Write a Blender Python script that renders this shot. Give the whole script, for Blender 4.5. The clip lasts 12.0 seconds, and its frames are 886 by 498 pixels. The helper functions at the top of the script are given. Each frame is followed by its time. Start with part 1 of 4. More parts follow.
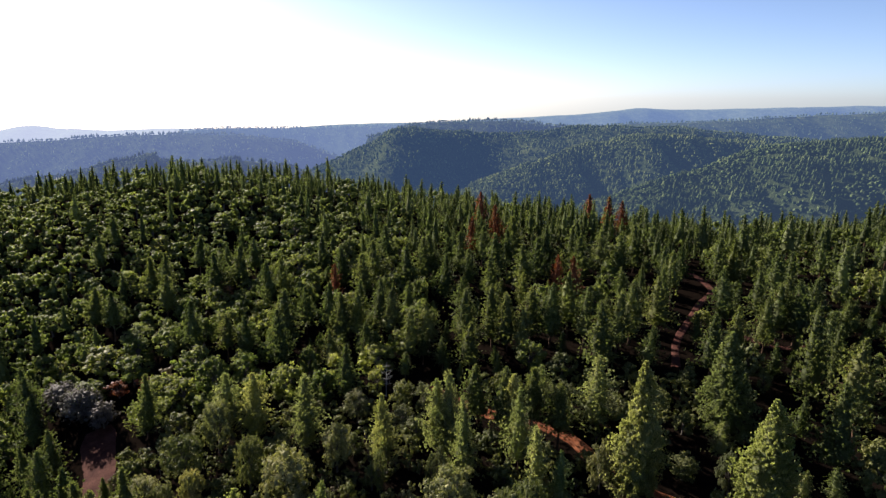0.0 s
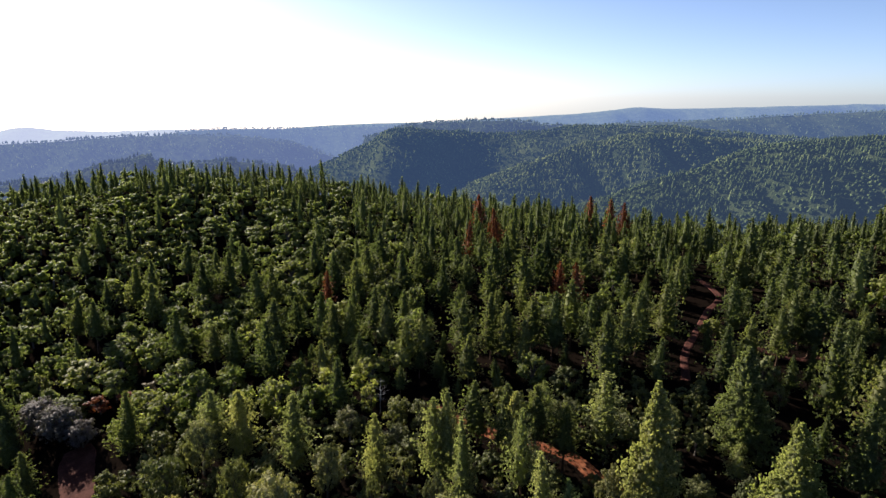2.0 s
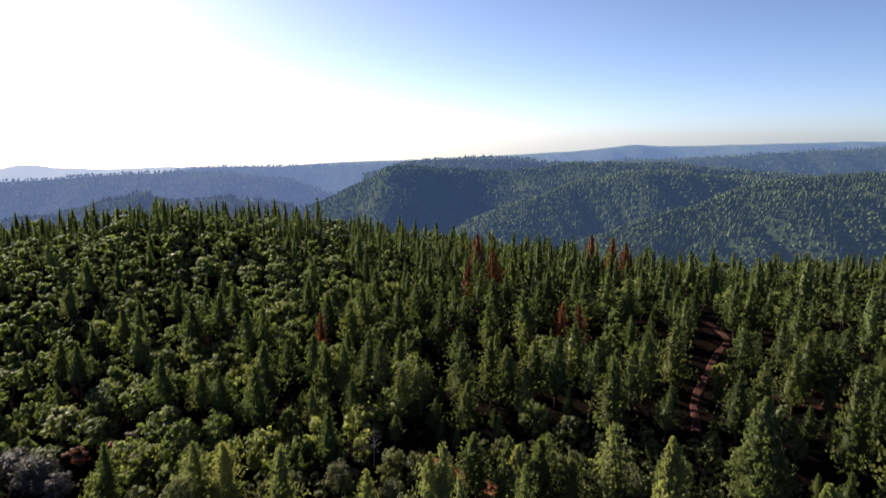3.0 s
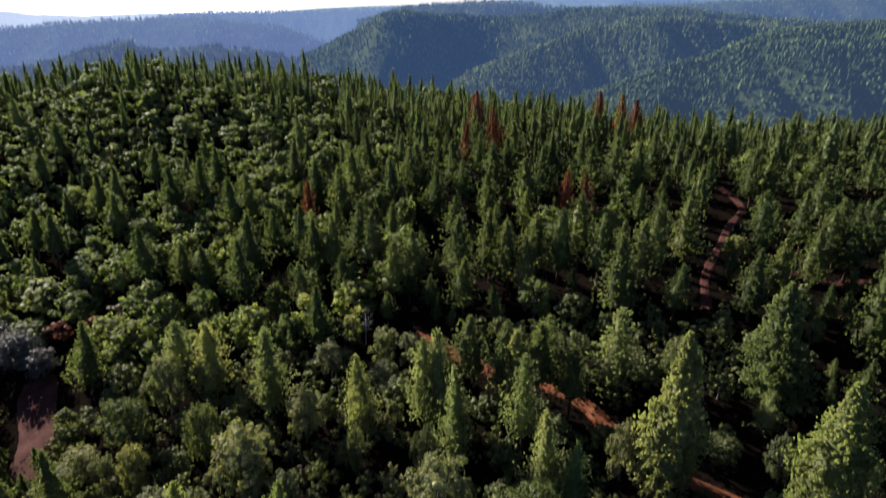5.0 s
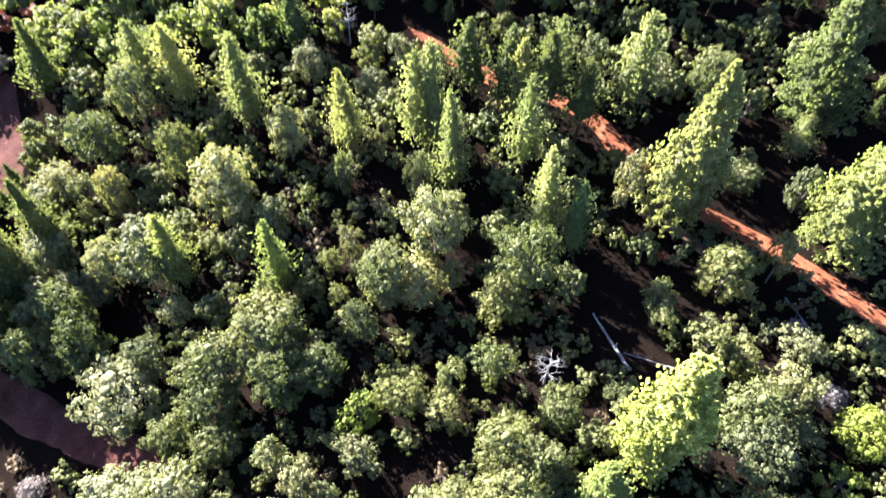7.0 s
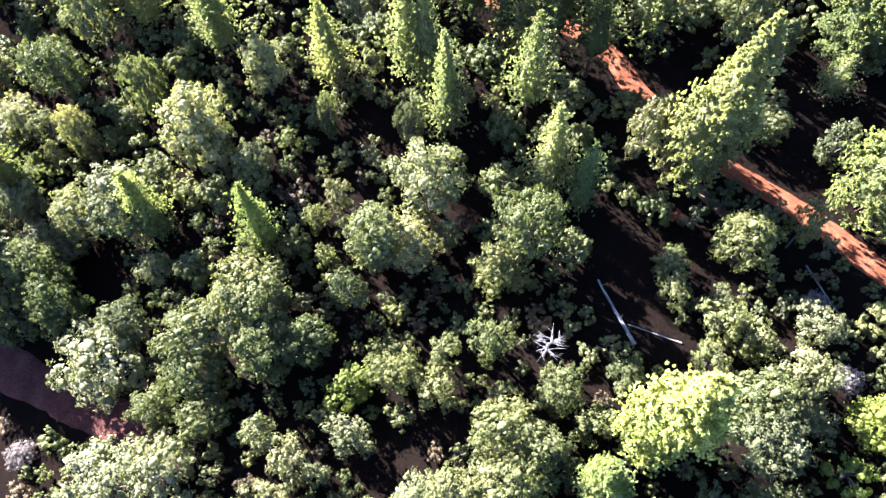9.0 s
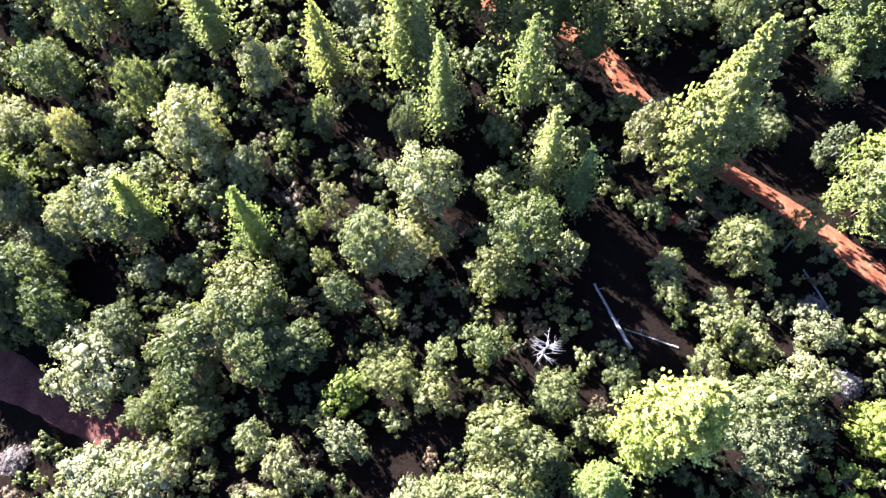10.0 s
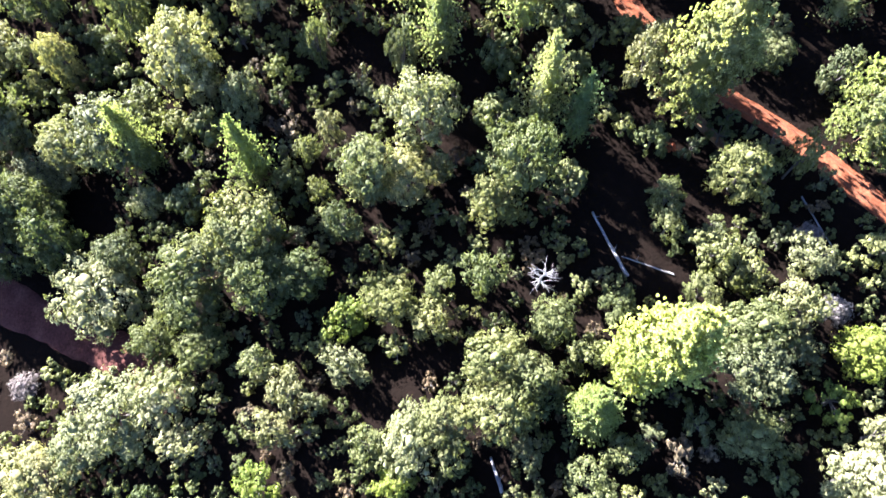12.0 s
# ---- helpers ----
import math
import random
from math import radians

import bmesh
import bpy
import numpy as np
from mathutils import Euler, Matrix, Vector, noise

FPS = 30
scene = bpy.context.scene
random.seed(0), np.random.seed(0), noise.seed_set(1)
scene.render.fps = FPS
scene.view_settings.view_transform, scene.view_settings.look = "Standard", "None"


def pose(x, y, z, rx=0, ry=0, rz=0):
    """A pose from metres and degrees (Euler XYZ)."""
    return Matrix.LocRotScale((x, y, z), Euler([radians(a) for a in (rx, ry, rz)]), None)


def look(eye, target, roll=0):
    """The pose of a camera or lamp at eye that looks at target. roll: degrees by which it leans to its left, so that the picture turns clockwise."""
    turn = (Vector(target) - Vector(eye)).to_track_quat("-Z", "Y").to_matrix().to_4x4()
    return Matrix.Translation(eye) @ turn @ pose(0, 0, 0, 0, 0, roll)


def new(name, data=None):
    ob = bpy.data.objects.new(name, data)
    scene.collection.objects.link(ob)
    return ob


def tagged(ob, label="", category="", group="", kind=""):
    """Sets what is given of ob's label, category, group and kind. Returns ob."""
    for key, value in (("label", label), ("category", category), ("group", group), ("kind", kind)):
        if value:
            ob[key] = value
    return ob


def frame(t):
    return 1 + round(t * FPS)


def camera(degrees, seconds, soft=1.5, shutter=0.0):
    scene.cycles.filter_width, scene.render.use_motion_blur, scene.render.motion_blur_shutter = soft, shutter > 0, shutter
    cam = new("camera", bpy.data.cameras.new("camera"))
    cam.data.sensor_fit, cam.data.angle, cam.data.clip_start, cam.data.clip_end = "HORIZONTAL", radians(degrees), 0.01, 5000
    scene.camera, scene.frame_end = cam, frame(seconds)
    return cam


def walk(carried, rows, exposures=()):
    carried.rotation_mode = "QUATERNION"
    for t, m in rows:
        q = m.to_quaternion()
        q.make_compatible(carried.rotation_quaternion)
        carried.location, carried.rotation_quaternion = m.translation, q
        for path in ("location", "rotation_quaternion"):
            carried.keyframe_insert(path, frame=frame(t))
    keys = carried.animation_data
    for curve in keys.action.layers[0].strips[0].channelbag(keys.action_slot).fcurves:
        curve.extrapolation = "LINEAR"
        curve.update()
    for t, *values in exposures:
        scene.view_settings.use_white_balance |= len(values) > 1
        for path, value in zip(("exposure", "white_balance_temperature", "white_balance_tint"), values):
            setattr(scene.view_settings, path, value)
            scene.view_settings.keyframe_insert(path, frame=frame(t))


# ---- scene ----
cam = camera(68.1, 12.0, 1.4, 0.5)
METRES, EYE, TILT, LEAN, TURN = 60.0, 70.0, -12.9, 0.0, 0.0
ROWS = [
    (0.0, 0.0, 0.0, 0.0, -0.0, 0.0, -0.0),
    (0.5, -0.0001, 0.0243, 0.0057, -0.02, 0.0, 0.04),
    (1.0, 0.0003, 0.0571, 0.0129, -0.09, 0.0, 0.11),
    (1.5, 0.0022, 0.0972, 0.0216, -0.14, -0.0, 0.2),
    (2.0, 0.0044, 0.1425, 0.0321, -0.21, -0.0, 0.28),
    (2.5, 0.0071, 0.1918, 0.0439, -0.26, -0.01, 0.33),
    (2.7, 0.0086, 0.2130, 0.0485, -0.28, 0.95, 0.34),
    (3.2, 0.0128, 0.2690, 0.0603, -0.32, 4.6, 0.35),
    (3.6, 0.0163, 0.3140, 0.0695, -0.34, 6.3, 0.36),
    (4.0, 0.0198, 0.3595, 0.0790, -0.36, 4.2, 0.37),
    (4.3, 0.0221, 0.3955, 0.0865, -0.37, 0.75, 0.38),
    (4.5, 0.0237, 0.4203, 0.0914, -0.38, -2.25, 0.38),
    (5.0, 0.027, 0.4793, 0.1045, -0.4, -9.53, 0.41),
    (5.5, 0.0305, 0.5423, 0.1222, -0.43, -16.92, 0.49),
    (6.0, 0.036, 0.6082, 0.1383, -0.42, -24.32, 0.6),
    (6.5, 0.0401, 0.6748, 0.1551, -0.47, -31.73, 0.67),
    (7.0, 0.0431, 0.7424, 0.1717, -0.5, -39.17, 0.71),
    (7.2, 0.0447, 0.7700, 0.1785, -0.5, -41.3, 0.72),
    (8.0, 0.0513, 0.8720, 0.2030, -0.52, -47.2, 0.78),
    (9.0, 0.0593, 0.9506, 0.2205, -0.54, -49.74, 0.85),
    (9.5, 0.0639, 0.9599, 0.2213, -0.54, -49.71, 0.84),
    (10.0, 0.0671, 0.9606, 0.221, -0.59, -49.73, 0.83),
    (10.5, 0.0684, 0.9589, 0.2205, -0.65, -49.88, 0.8),
    (11.0, 0.0686, 0.9587, 0.2211, -0.73, -53.36, 0.82),
    (11.5, 0.0683, 0.9569, 0.2204, -0.79, -53.67, 0.85),
    (12.0, 0.0675, 0.9596, 0.2211, -0.88, -55.93, 0.86),
]
EXPOSURES = [(0.0, 1.95, 6800, 16), (2.7, 1.95, 6800, 16), (3.5, 1.25, 6400, 13), (4.3, 0.9, 6300, 13), (4.7, 1.0, 6300, 13), (4.92, 1.5, 6300, 13), (5.2, 3.7, 6400, 15), (5.5, 4.15, 6400, 18), (6.0, 3.95, 6200, 18), (6.5, 4.0, 6050, 18), (7.2, 4.3, 5900, 19), (9.0, 4.35, 5650, 22), (12.0, 4.3, 5600, 20)]
walk(cam, [(t, pose(0, 0, EYE, TILT, LEAN, TURN) @ pose(METRES * x, METRES * y, METRES * z, 90 + pitch, roll, yaw)) for t, x, y, z, yaw, pitch, roll in ROWS], EXPOSURES)

# ---- sky and sun ----
SUN_AZIMUTH, SUN_HEIGHT = -43.0, 23.0  # degrees clockwise from straight ahead, and above the horizon
world = bpy.data.worlds.new("sky")
scene.world = world
world.use_nodes = True
sky = world.node_tree.nodes.new("ShaderNodeTexSky")
sky.sky_type, sky.sun_disc = "NISHITA", False
sky.sun_elevation, sky.sun_rotation = radians(SUN_HEIGHT), radians(SUN_AZIMUTH)
sky.air_density, sky.dust_density, sky.ozone_density, sky.altitude = 0.50, 1.0, 2.6, 700
back = world.node_tree.nodes["Background"]
back.inputs[1].default_value = 0.05
world.node_tree.links.new(sky.outputs[0], back.inputs[0])
sun_data = bpy.data.lights.new("sun", "SUN")
sun_data.energy, sun_data.angle, sun_data.color = 5.0, radians(0.6), (1.0, 0.93, 0.82)
sun = new("sun", sun_data)
a, e = radians(SUN_AZIMUTH), radians(SUN_HEIGHT)
sun.matrix_world = look((300 * math.sin(a) * math.cos(e), 300 * math.cos(a) * math.cos(e), 300 * math.sin(e)), (0, 0, 0))


# ---- materials ----
def material(name):
    m = bpy.data.materials.new(name)
    m.use_nodes = True
    return m, m.node_tree.nodes, m.node_tree.links, m.node_tree.nodes["Principled BSDF"]


def ramp(nodes, links, source, stops):
    r = nodes.new("ShaderNodeValToRGB")
    els = r.color_ramp.elements
    while len(els) < len(stops):
        els.new(0.5)
    for el, (p, c) in zip(els, stops):
        el.position, el.color = p, (*c, 1)
    links.new(source, r.inputs[0])
    return r.outputs[0]


def tex(nodes, links, scale, detail=4.0, rough=0.6):
    n = nodes.new("ShaderNodeTexNoise")
    n.inputs["Scale"].default_value, n.inputs["Detail"].default_value, n.inputs["Roughness"].default_value = scale, detail, rough
    g = nodes.new("ShaderNodeNewGeometry")
    links.new(g.outputs["Position"], n.inputs["Vector"])
    return n.outputs["Fac"]


def blend(nodes, links, fac, a, b, mode="MIX"):
    m = nodes.new("ShaderNodeMix")
    m.data_type, m.blend_type = "RGBA", mode
    for src, k in ((fac, 0), (a, 6), (b, 7)):
        if hasattr(src, "links"):
            links.new(src, m.inputs[k])
        else:
            m.inputs[k].default_value = src if k == 0 else (*src, 1)
    return m.outputs[2]


def leaf_material(name, dark, mid, pale, through_light=0.3, patch=0.12, haze_glow=None, rough=0.6, gloss=0.1):
    """Leaves: colour differs from tree to tree, from spray to spray and in broad patches; some light passes through;
    far hills also glow with haze.
    """
    m, nodes, links, p = material(name)
    info, geo = nodes.new("ShaderNodeObjectInfo"), nodes.new("ShaderNodeNewGeometry")
    tone = ramp(nodes, links, tex(nodes, links, patch, 2.0), [(0.30, dark), (0.52, mid), (0.72, pale)])
    per_tree = ramp(nodes, links, info.outputs["Random"], [(0.0, (0.70, 0.76, 0.74)), (0.5, (1.0, 1.0, 1.0)), (1.0, (1.30, 1.20, 1.05))])
    per_leaf = ramp(nodes, links, geo.outputs["Random Per Island"], [(0.0, (0.52, 0.56, 0.56)), (0.55, (1.0, 1.0, 1.0)), (1.0, (1.45, 1.40, 1.40))])
    c = blend(nodes, links, 1.0, blend(nodes, links, 1.0, tone, per_tree, "MULTIPLY"), per_leaf, "MULTIPLY")
    p.inputs["Roughness"].default_value = rough
    p.inputs["Specular IOR Level"].default_value = gloss
    # mottling, with gap shade in the colour: single leaves close by, the relief of the closed canopy far off
    fine = tex(nodes, links, 0.11 if haze_glow else 7.0, 5.0, 0.7)
    speck = ramp(nodes, links, fine, [(0.34, (0.60, 0.64, 0.66)), (0.50, (1.0, 1.0, 1.0)), (0.66, (1.35, 1.32, 1.28))])
    c = blend(nodes, links, 1.0, c, speck, "MULTIPLY")
    links.new(c, p.inputs["Base Color"])
    if haze_glow:
        relief = nodes.new("ShaderNodeBump")
        relief.inputs["Strength"].default_value, relief.inputs["Distance"].default_value = 0.7, 6.0
        links.new(fine, relief.inputs["Height"])
        links.new(relief.outputs[0], p.inputs["Normal"])
    t = nodes.new("ShaderNodeBsdfTranslucent")
    links.new(blend(nodes, links, 1.0, c, (1.5, 1.6, 0.8), "MULTIPLY"), t.inputs["Color"])
    mix = nodes.new("ShaderNodeMixShader")
    mix.inputs[0].default_value = through_light
    links.new(p.outputs[0], mix.inputs[1])
    links.new(t.outputs[0], mix.inputs[2])
    last = mix.outputs[0]
    # distance haze, put into the material as a faint blue emission
    if haze_glow:
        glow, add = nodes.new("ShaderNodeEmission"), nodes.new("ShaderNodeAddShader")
        glow.inputs["Color"].default_value, glow.inputs["Strength"].default_value = (*haze_glow, 1), 0.82
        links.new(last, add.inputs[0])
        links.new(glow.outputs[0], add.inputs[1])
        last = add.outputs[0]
    links.new(last, nodes["Material Output"].inputs["Surface"])
    return m


def rough_material(name, stops, scale=3.0, fine=25.0, bump=0.4, rough=0.9, depth=0.05):
    """Bark, soil, dead wood: noise at two scales and a fine relief."""
    m, nodes, links, p = material(name)
    big = ramp(nodes, links, tex(nodes, links, scale), stops)
    small = ramp(nodes, links, tex(nodes, links, fine, 6.0), [(0.3, (0.55, 0.55, 0.55)), (0.7, (1.25, 1.25, 1.25))])
    links.new(blend(nodes, links, 1.0, big, small, "MULTIPLY"), p.inputs["Base Color"])
    p.inputs["Roughness"].default_value = rough
    p.inputs["Specular IOR Level"].default_value = 0.03
    b = nodes.new("ShaderNodeBump")
    b.inputs["Strength"].default_value, b.inputs["Distance"].default_value = bump, depth
    links.new(tex(nodes, links, fine * 0.6, 6.0), b.inputs["Height"])
    links.new(b.outputs[0], p.inputs["Normal"])
    return m


PINE = leaf_material("pine_needles", (0.052, 0.067, 0.028), (0.074, 0.090, 0.039), (0.101, 0.114, 0.053), 0.42)
PINE_LIGHT = leaf_material("light_pine_needles", (0.132, 0.148, 0.070), (0.180, 0.193, 0.098), (0.235, 0.242, 0.136), 0.50)
PINE_PALE = leaf_material("pale_yellow_green_needles", (0.230, 0.262, 0.100), (0.300, 0.325, 0.135), (0.380, 0.390, 0.190), 0.46)
PINE_BRIGHT = leaf_material("young_pine_needles", (0.155, 0.174, 0.072), (0.204, 0.219, 0.098), (0.258, 0.263, 0.136), 0.56)
FIR = leaf_material("blue_green_needles", (0.047, 0.078, 0.039), (0.064, 0.098, 0.048), (0.083, 0.117, 0.058), 0.30)
OAK = leaf_material("oak_leaves", (0.058, 0.070, 0.025), (0.088, 0.098, 0.038), (0.124, 0.128, 0.057), 0.28)
OAK_GREY = leaf_material("grey_green_oak_leaves", (0.066, 0.076, 0.034), (0.092, 0.098, 0.046), (0.124, 0.126, 0.064), 0.2)
OAK_PALE = leaf_material("pale_cream_green_leaves", (0.120, 0.126, 0.054), (0.166, 0.166, 0.078), (0.222, 0.212, 0.116), 0.28)
# light green leaves; haze over the hollow is put into their paler tone
OAK_HAZED = leaf_material("hazed_light_green_leaves", (0.088, 0.109, 0.038), (0.119, 0.138, 0.052), (0.153, 0.166, 0.072), 0.55)
OAK_BRIGHT = leaf_material("yellow_green_leaves", (0.094, 0.120, 0.022), (0.125, 0.150, 0.030), (0.160, 0.178, 0.045), 0.30)
DEAD_NEEDLES = leaf_material("rust_red_needles", (0.120, 0.038, 0.019), (0.164, 0.051, 0.027), (0.192, 0.075, 0.042), 0.2)
BROWN_BRUSH = leaf_material("dry_brown_brush", (0.056, 0.039, 0.023), (0.085, 0.064, 0.038), (0.116, 0.094, 0.060), 0.15)
GREY_BRUSH = leaf_material("dry_grey_twigs", (0.068, 0.059, 0.058), (0.099, 0.086, 0.085), (0.135, 0.118, 0.114), 0.1)
BARK = rough_material("pine_bark", [(0.3, (0.042, 0.027, 0.019)), (0.7, (0.090, 0.057, 0.039))], 2.0, 14.0)
OAK_BARK = rough_material("oak_bark", [(0.3, (0.054, 0.048, 0.042)), (0.7, (0.120, 0.108, 0.096))], 2.0, 14.0)
PALE_WOOD = rough_material("bleached_dead_wood", [(0.35, (0.12, 0.116, 0.118)), (0.65, (0.26, 0.252, 0.25))], 1.2, 9.0)
DIRT = rough_material("red_dirt", [(0.30, (0.075, 0.024, 0.012)), (0.50, (0.125, 0.042, 0.020)), (0.70, (0.18, 0.070, 0.036))], 0.35, 3.0, 0.6, 0.95, 0.15)
# brown dirt with the tree shade over track and trails put into its colour
SHADED_DIRT = rough_material("shaded_brown_dirt", [(0.30, (0.034, 0.014, 0.012)), (0.50, (0.054, 0.022, 0.018)), (0.70, (0.080, 0.036, 0.028))], 0.3, 3.0, 0.6, 0.95, 0.15)
RUT = rough_material("packed_dark_dirt", [(0.3, (0.078, 0.033, 0.018)), (0.7, (0.132, 0.054, 0.030))], 0.5, 4.0, 0.6, 0.95, 0.1)
DRY_GRASS = rough_material("dry_tan_grass", [(0.30, (0.085, 0.050, 0.028)), (0.50, (0.135, 0.085, 0.048)), (0.70, (0.19, 0.13, 0.075))], 0.8, 6.0, 0.8, 0.95, 0.2)


def floor_material():
    """Forest floor: needle litter, dry grass and bare red soil in patches, near-black with canopy shade in the colour.
    """
    m, nodes, links, p = material("forest_floor")
    # litter and soil colours hold the canopy's shade, hence almost black
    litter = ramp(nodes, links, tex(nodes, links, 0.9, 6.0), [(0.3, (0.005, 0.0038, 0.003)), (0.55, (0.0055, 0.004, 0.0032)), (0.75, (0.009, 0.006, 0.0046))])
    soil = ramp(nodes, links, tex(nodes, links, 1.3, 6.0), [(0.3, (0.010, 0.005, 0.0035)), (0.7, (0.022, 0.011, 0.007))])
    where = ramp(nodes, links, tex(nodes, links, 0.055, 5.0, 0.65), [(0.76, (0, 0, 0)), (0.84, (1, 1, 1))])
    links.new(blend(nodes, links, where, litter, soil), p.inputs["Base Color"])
    p.inputs["Roughness"].default_value = 0.95
    p.inputs["Specular IOR Level"].default_value = 0.0
    b = nodes.new("ShaderNodeBump")
    b.inputs["Strength"].default_value, b.inputs["Distance"].default_value = 0.7, 0.2
    links.new(tex(nodes, links, 2.2, 8.0), b.inputs["Height"])
    links.new(b.outputs[0], p.inputs["Normal"])
    return m


FLOOR = floor_material()


# ---- mesh tools ----
def mesh_from(name, verts, faces, mat, smooth=False):
    me = bpy.data.meshes.new(name)
    me.from_pydata(verts.tolist() if hasattr(verts, "tolist") else verts, [], faces.tolist() if hasattr(faces, "tolist") else faces)
    me.materials.append(mat)
    if smooth:
        me.polygons.foreach_set("use_smooth", [True] * len(me.polygons))
    me.update()
    return me


def softplus(v, s):
    return s * np.logaddexp(0, v / s)


def ground(x, y):
    """Height of the forest floor: it falls to the left, climbs to a crest ahead and drops into a valley behind it."""
    z = -1.65 + 0.158 * (x - 44) - 0.108 * softplus(x - 44, 8) - 0.094 * softplus(-x - 15, 8)
    z = z + 14 * (1 - np.exp(-softplus(y - 106, 10) / 65))
    z = z + 30.4 * np.exp(-((x + 105) / 80) ** 2 / 2 - ((y - 350) / 90) ** 2 / 2)
    z = z + 59 * np.exp(-((x + 260) / 100) ** 2 / 2 - ((y - 350) / 110) ** 2 / 2)
    z = z - 9 * np.exp(-((x - 150) ** 2 + (y - 320) ** 2) / (2 * 70 ** 2))
    z = z - 0.42 * softplus(y - 340 + 0.25 * x, 18)
    z = z - 0.05 * softplus(-y - 20, 20)
    z = np.maximum(z, -260)
    return z + 0.25 * np.sin(x * 0.21 + 1.3 * np.sin(y * 0.13)) * np.cos(y * 0.17)


def tube(path, radii, sides, verts, faces):
    """A tapered round limb along a path, appended to verts and faces."""
    base = len(verts)
    for i, (p, r) in enumerate(zip(path, radii)):
        d = (Vector(path[min(i + 1, len(path) - 1)]) - Vector(path[max(i - 1, 0)])).normalized()
        u = d.cross(Vector((0.3, 1, 0.1))).normalized()
        w = d.cross(u)
        for k in range(sides):
            a = 2 * math.pi * k / sides
            verts.append(tuple(Vector(p) + (u * math.cos(a) + w * math.sin(a)) * r))
    for i in range(len(path) - 1):
        for k in range(sides):
            q, n = base + i * sides, (k + 1) % sides
            faces.append((q + k, q + n, q + sides + n, q + sides + k))
    faces.append(tuple(base + (len(path) - 1) * sides + k for k in range(sides)))


def unit(v):
    return v / np.maximum(np.linalg.norm(v, axis=1, keepdims=True), 1e-6)


def pine_shape(seed, whorls, branches, tufts, blades, blade, full=1.0, start=0.2, ragged=0.25, dome=0.92):
    """A pine 1 m high and about 0.47 m wide, to be scaled: trunk with limbs, and a crown of needle tufts on whorls of branches."""
    rng = np.random.default_rng(seed)
    tv, tf = [], []
    bend = rng.normal(0, 0.012, 2)
    axis = lambda u: np.array([bend[0] * math.sin(3 * u), bend[1] * math.sin(2.3 * u), u])
    tube([tuple(axis(u)) for u in (0, 0.04, 0.35, 0.7, 0.97)], [0.022, 0.016, 0.012, 0.007, 0.002], 7, tv, tf)
    centres, dirs, size = [], [], []
    gap = rng.uniform(0, 6.28, 3)
    for i in range(whorls):
        u = start + (0.985 - start) * (i / (whorls - 1)) ** 0.9
        s = (u - start) / (1 - start)
        reach = 0.235 * full * (1.02 - s) ** dome * min(1.12, 0.74 + 2.1 * s)
        n = max(3, int(round(branches * (0.45 + 0.55 * reach / 0.235))))
        a0 = rng.uniform(0, 6.28)
        reach *= rng.uniform(0.74, 1.16)
        for k in range(n):
            a = a0 + 6.283 * k / n + rng.normal(0, 0.25)
            lobe = 1 + 0.16 * math.sin(a + gap[0] + 5 * u) + 0.12 * math.sin(2 * a + gap[1] + 11 * u)
            L = reach * lobe * rng.uniform(1 - ragged, 1 + ragged * 0.6)
            rise = -0.10 + 0.75 * s + rng.normal(0, 0.12)
            d = np.array([math.cos(a), math.sin(a), rise])
            d /= np.linalg.norm(d)
            o = axis(u)
            if blades >= 6 and k % 2 == 0:
                tube([tuple(o), tuple(o + d * L * 0.85)], [0.0035, 0.001], 3, tv, tf)
            m = max(1, int(round(tufts * (0.35 + 0.65 * L / 0.235))))
            for j in range(m):
                f = (0.62 + 0.36 * (j + rng.uniform(0.2, 1.0)) / m) if blades >= 10 else 0.42 + 0.58 * (j + rng.uniform(0.2, 1.0)) / m
                side = rng.normal(0, (0.065 if blades >= 10 else 0.17) * L, 3) * np.array([1, 1, 0.6])
                centres.append(o + d * L * f + side * f)
                dirs.append(d + np.array([0, 0, 0.35]))
                size.append(blade * rng.uniform(0.75, 1.25) * (0.75 + 0.25 * L / 0.235))
    centres.append(axis(0.985)); dirs.append(np.array([0, 0, 1.0])); size.append(blade)
    C, D, S = np.array(centres), unit(np.array(dirs)), np.array(size)
    C, D, S = np.repeat(C, blades, 0), np.repeat(D, blades, 0), np.repeat(S, blades)
    D = unit(D * 0.7 + [0, 0, 0.25] + rng.normal(0, 0.5, D.shape))
    out = unit(C * [1, 1, 0] + [0, 0, 0.05] + rng.normal(0, 0.03, C.shape))
    side = unit(np.cross(D, out)) * (S * (0.42 if blades >= 10 else 0.30 if blades >= 5 else 0.40))[:, None]
    tip = C + D * S[:, None]
    V = np.stack([C - side, C + side, tip], 1).reshape(-1, 3)
    Fc = np.arange(len(V)).reshape(-1, 3).tolist()
    # a dense inner mass of shaded needles that hides the stem
    sides, levels, n = (13, 15, len(V)) if blades >= 5 else (7, 8, len(V))
    core = []
    for i in range(levels):
        s = 0.01 + 0.97 * i / (levels - 1)
        reach = 0.235 * full * (1.02 - s) ** dome * min(1.12, 0.74 + 2.1 * s)
        for k in range(sides):
            a = 6.283 * (k + 0.5 * (i % 2)) / sides
            lobe = 1 + 0.16 * math.sin(a + gap[0] + 5 * s) + 0.12 * math.sin(2 * a + gap[1] + 11 * s)
            core.append(axis(start + (1 - start) * s) + np.array([math.cos(a), math.sin(a), rng.normal(0, 0.10)]) * reach * (0.60 if blades >= 10 else 0.42 if blades >= 8 else 0.46) * lobe * rng.uniform(0.75 if blades >= 10 else 0.6, 1.05 if blades >= 10 else 1.2))
    for i in range(levels - 1):
        for k in range(sides):
            q, w = n + i * sides, (k + 1) % sides
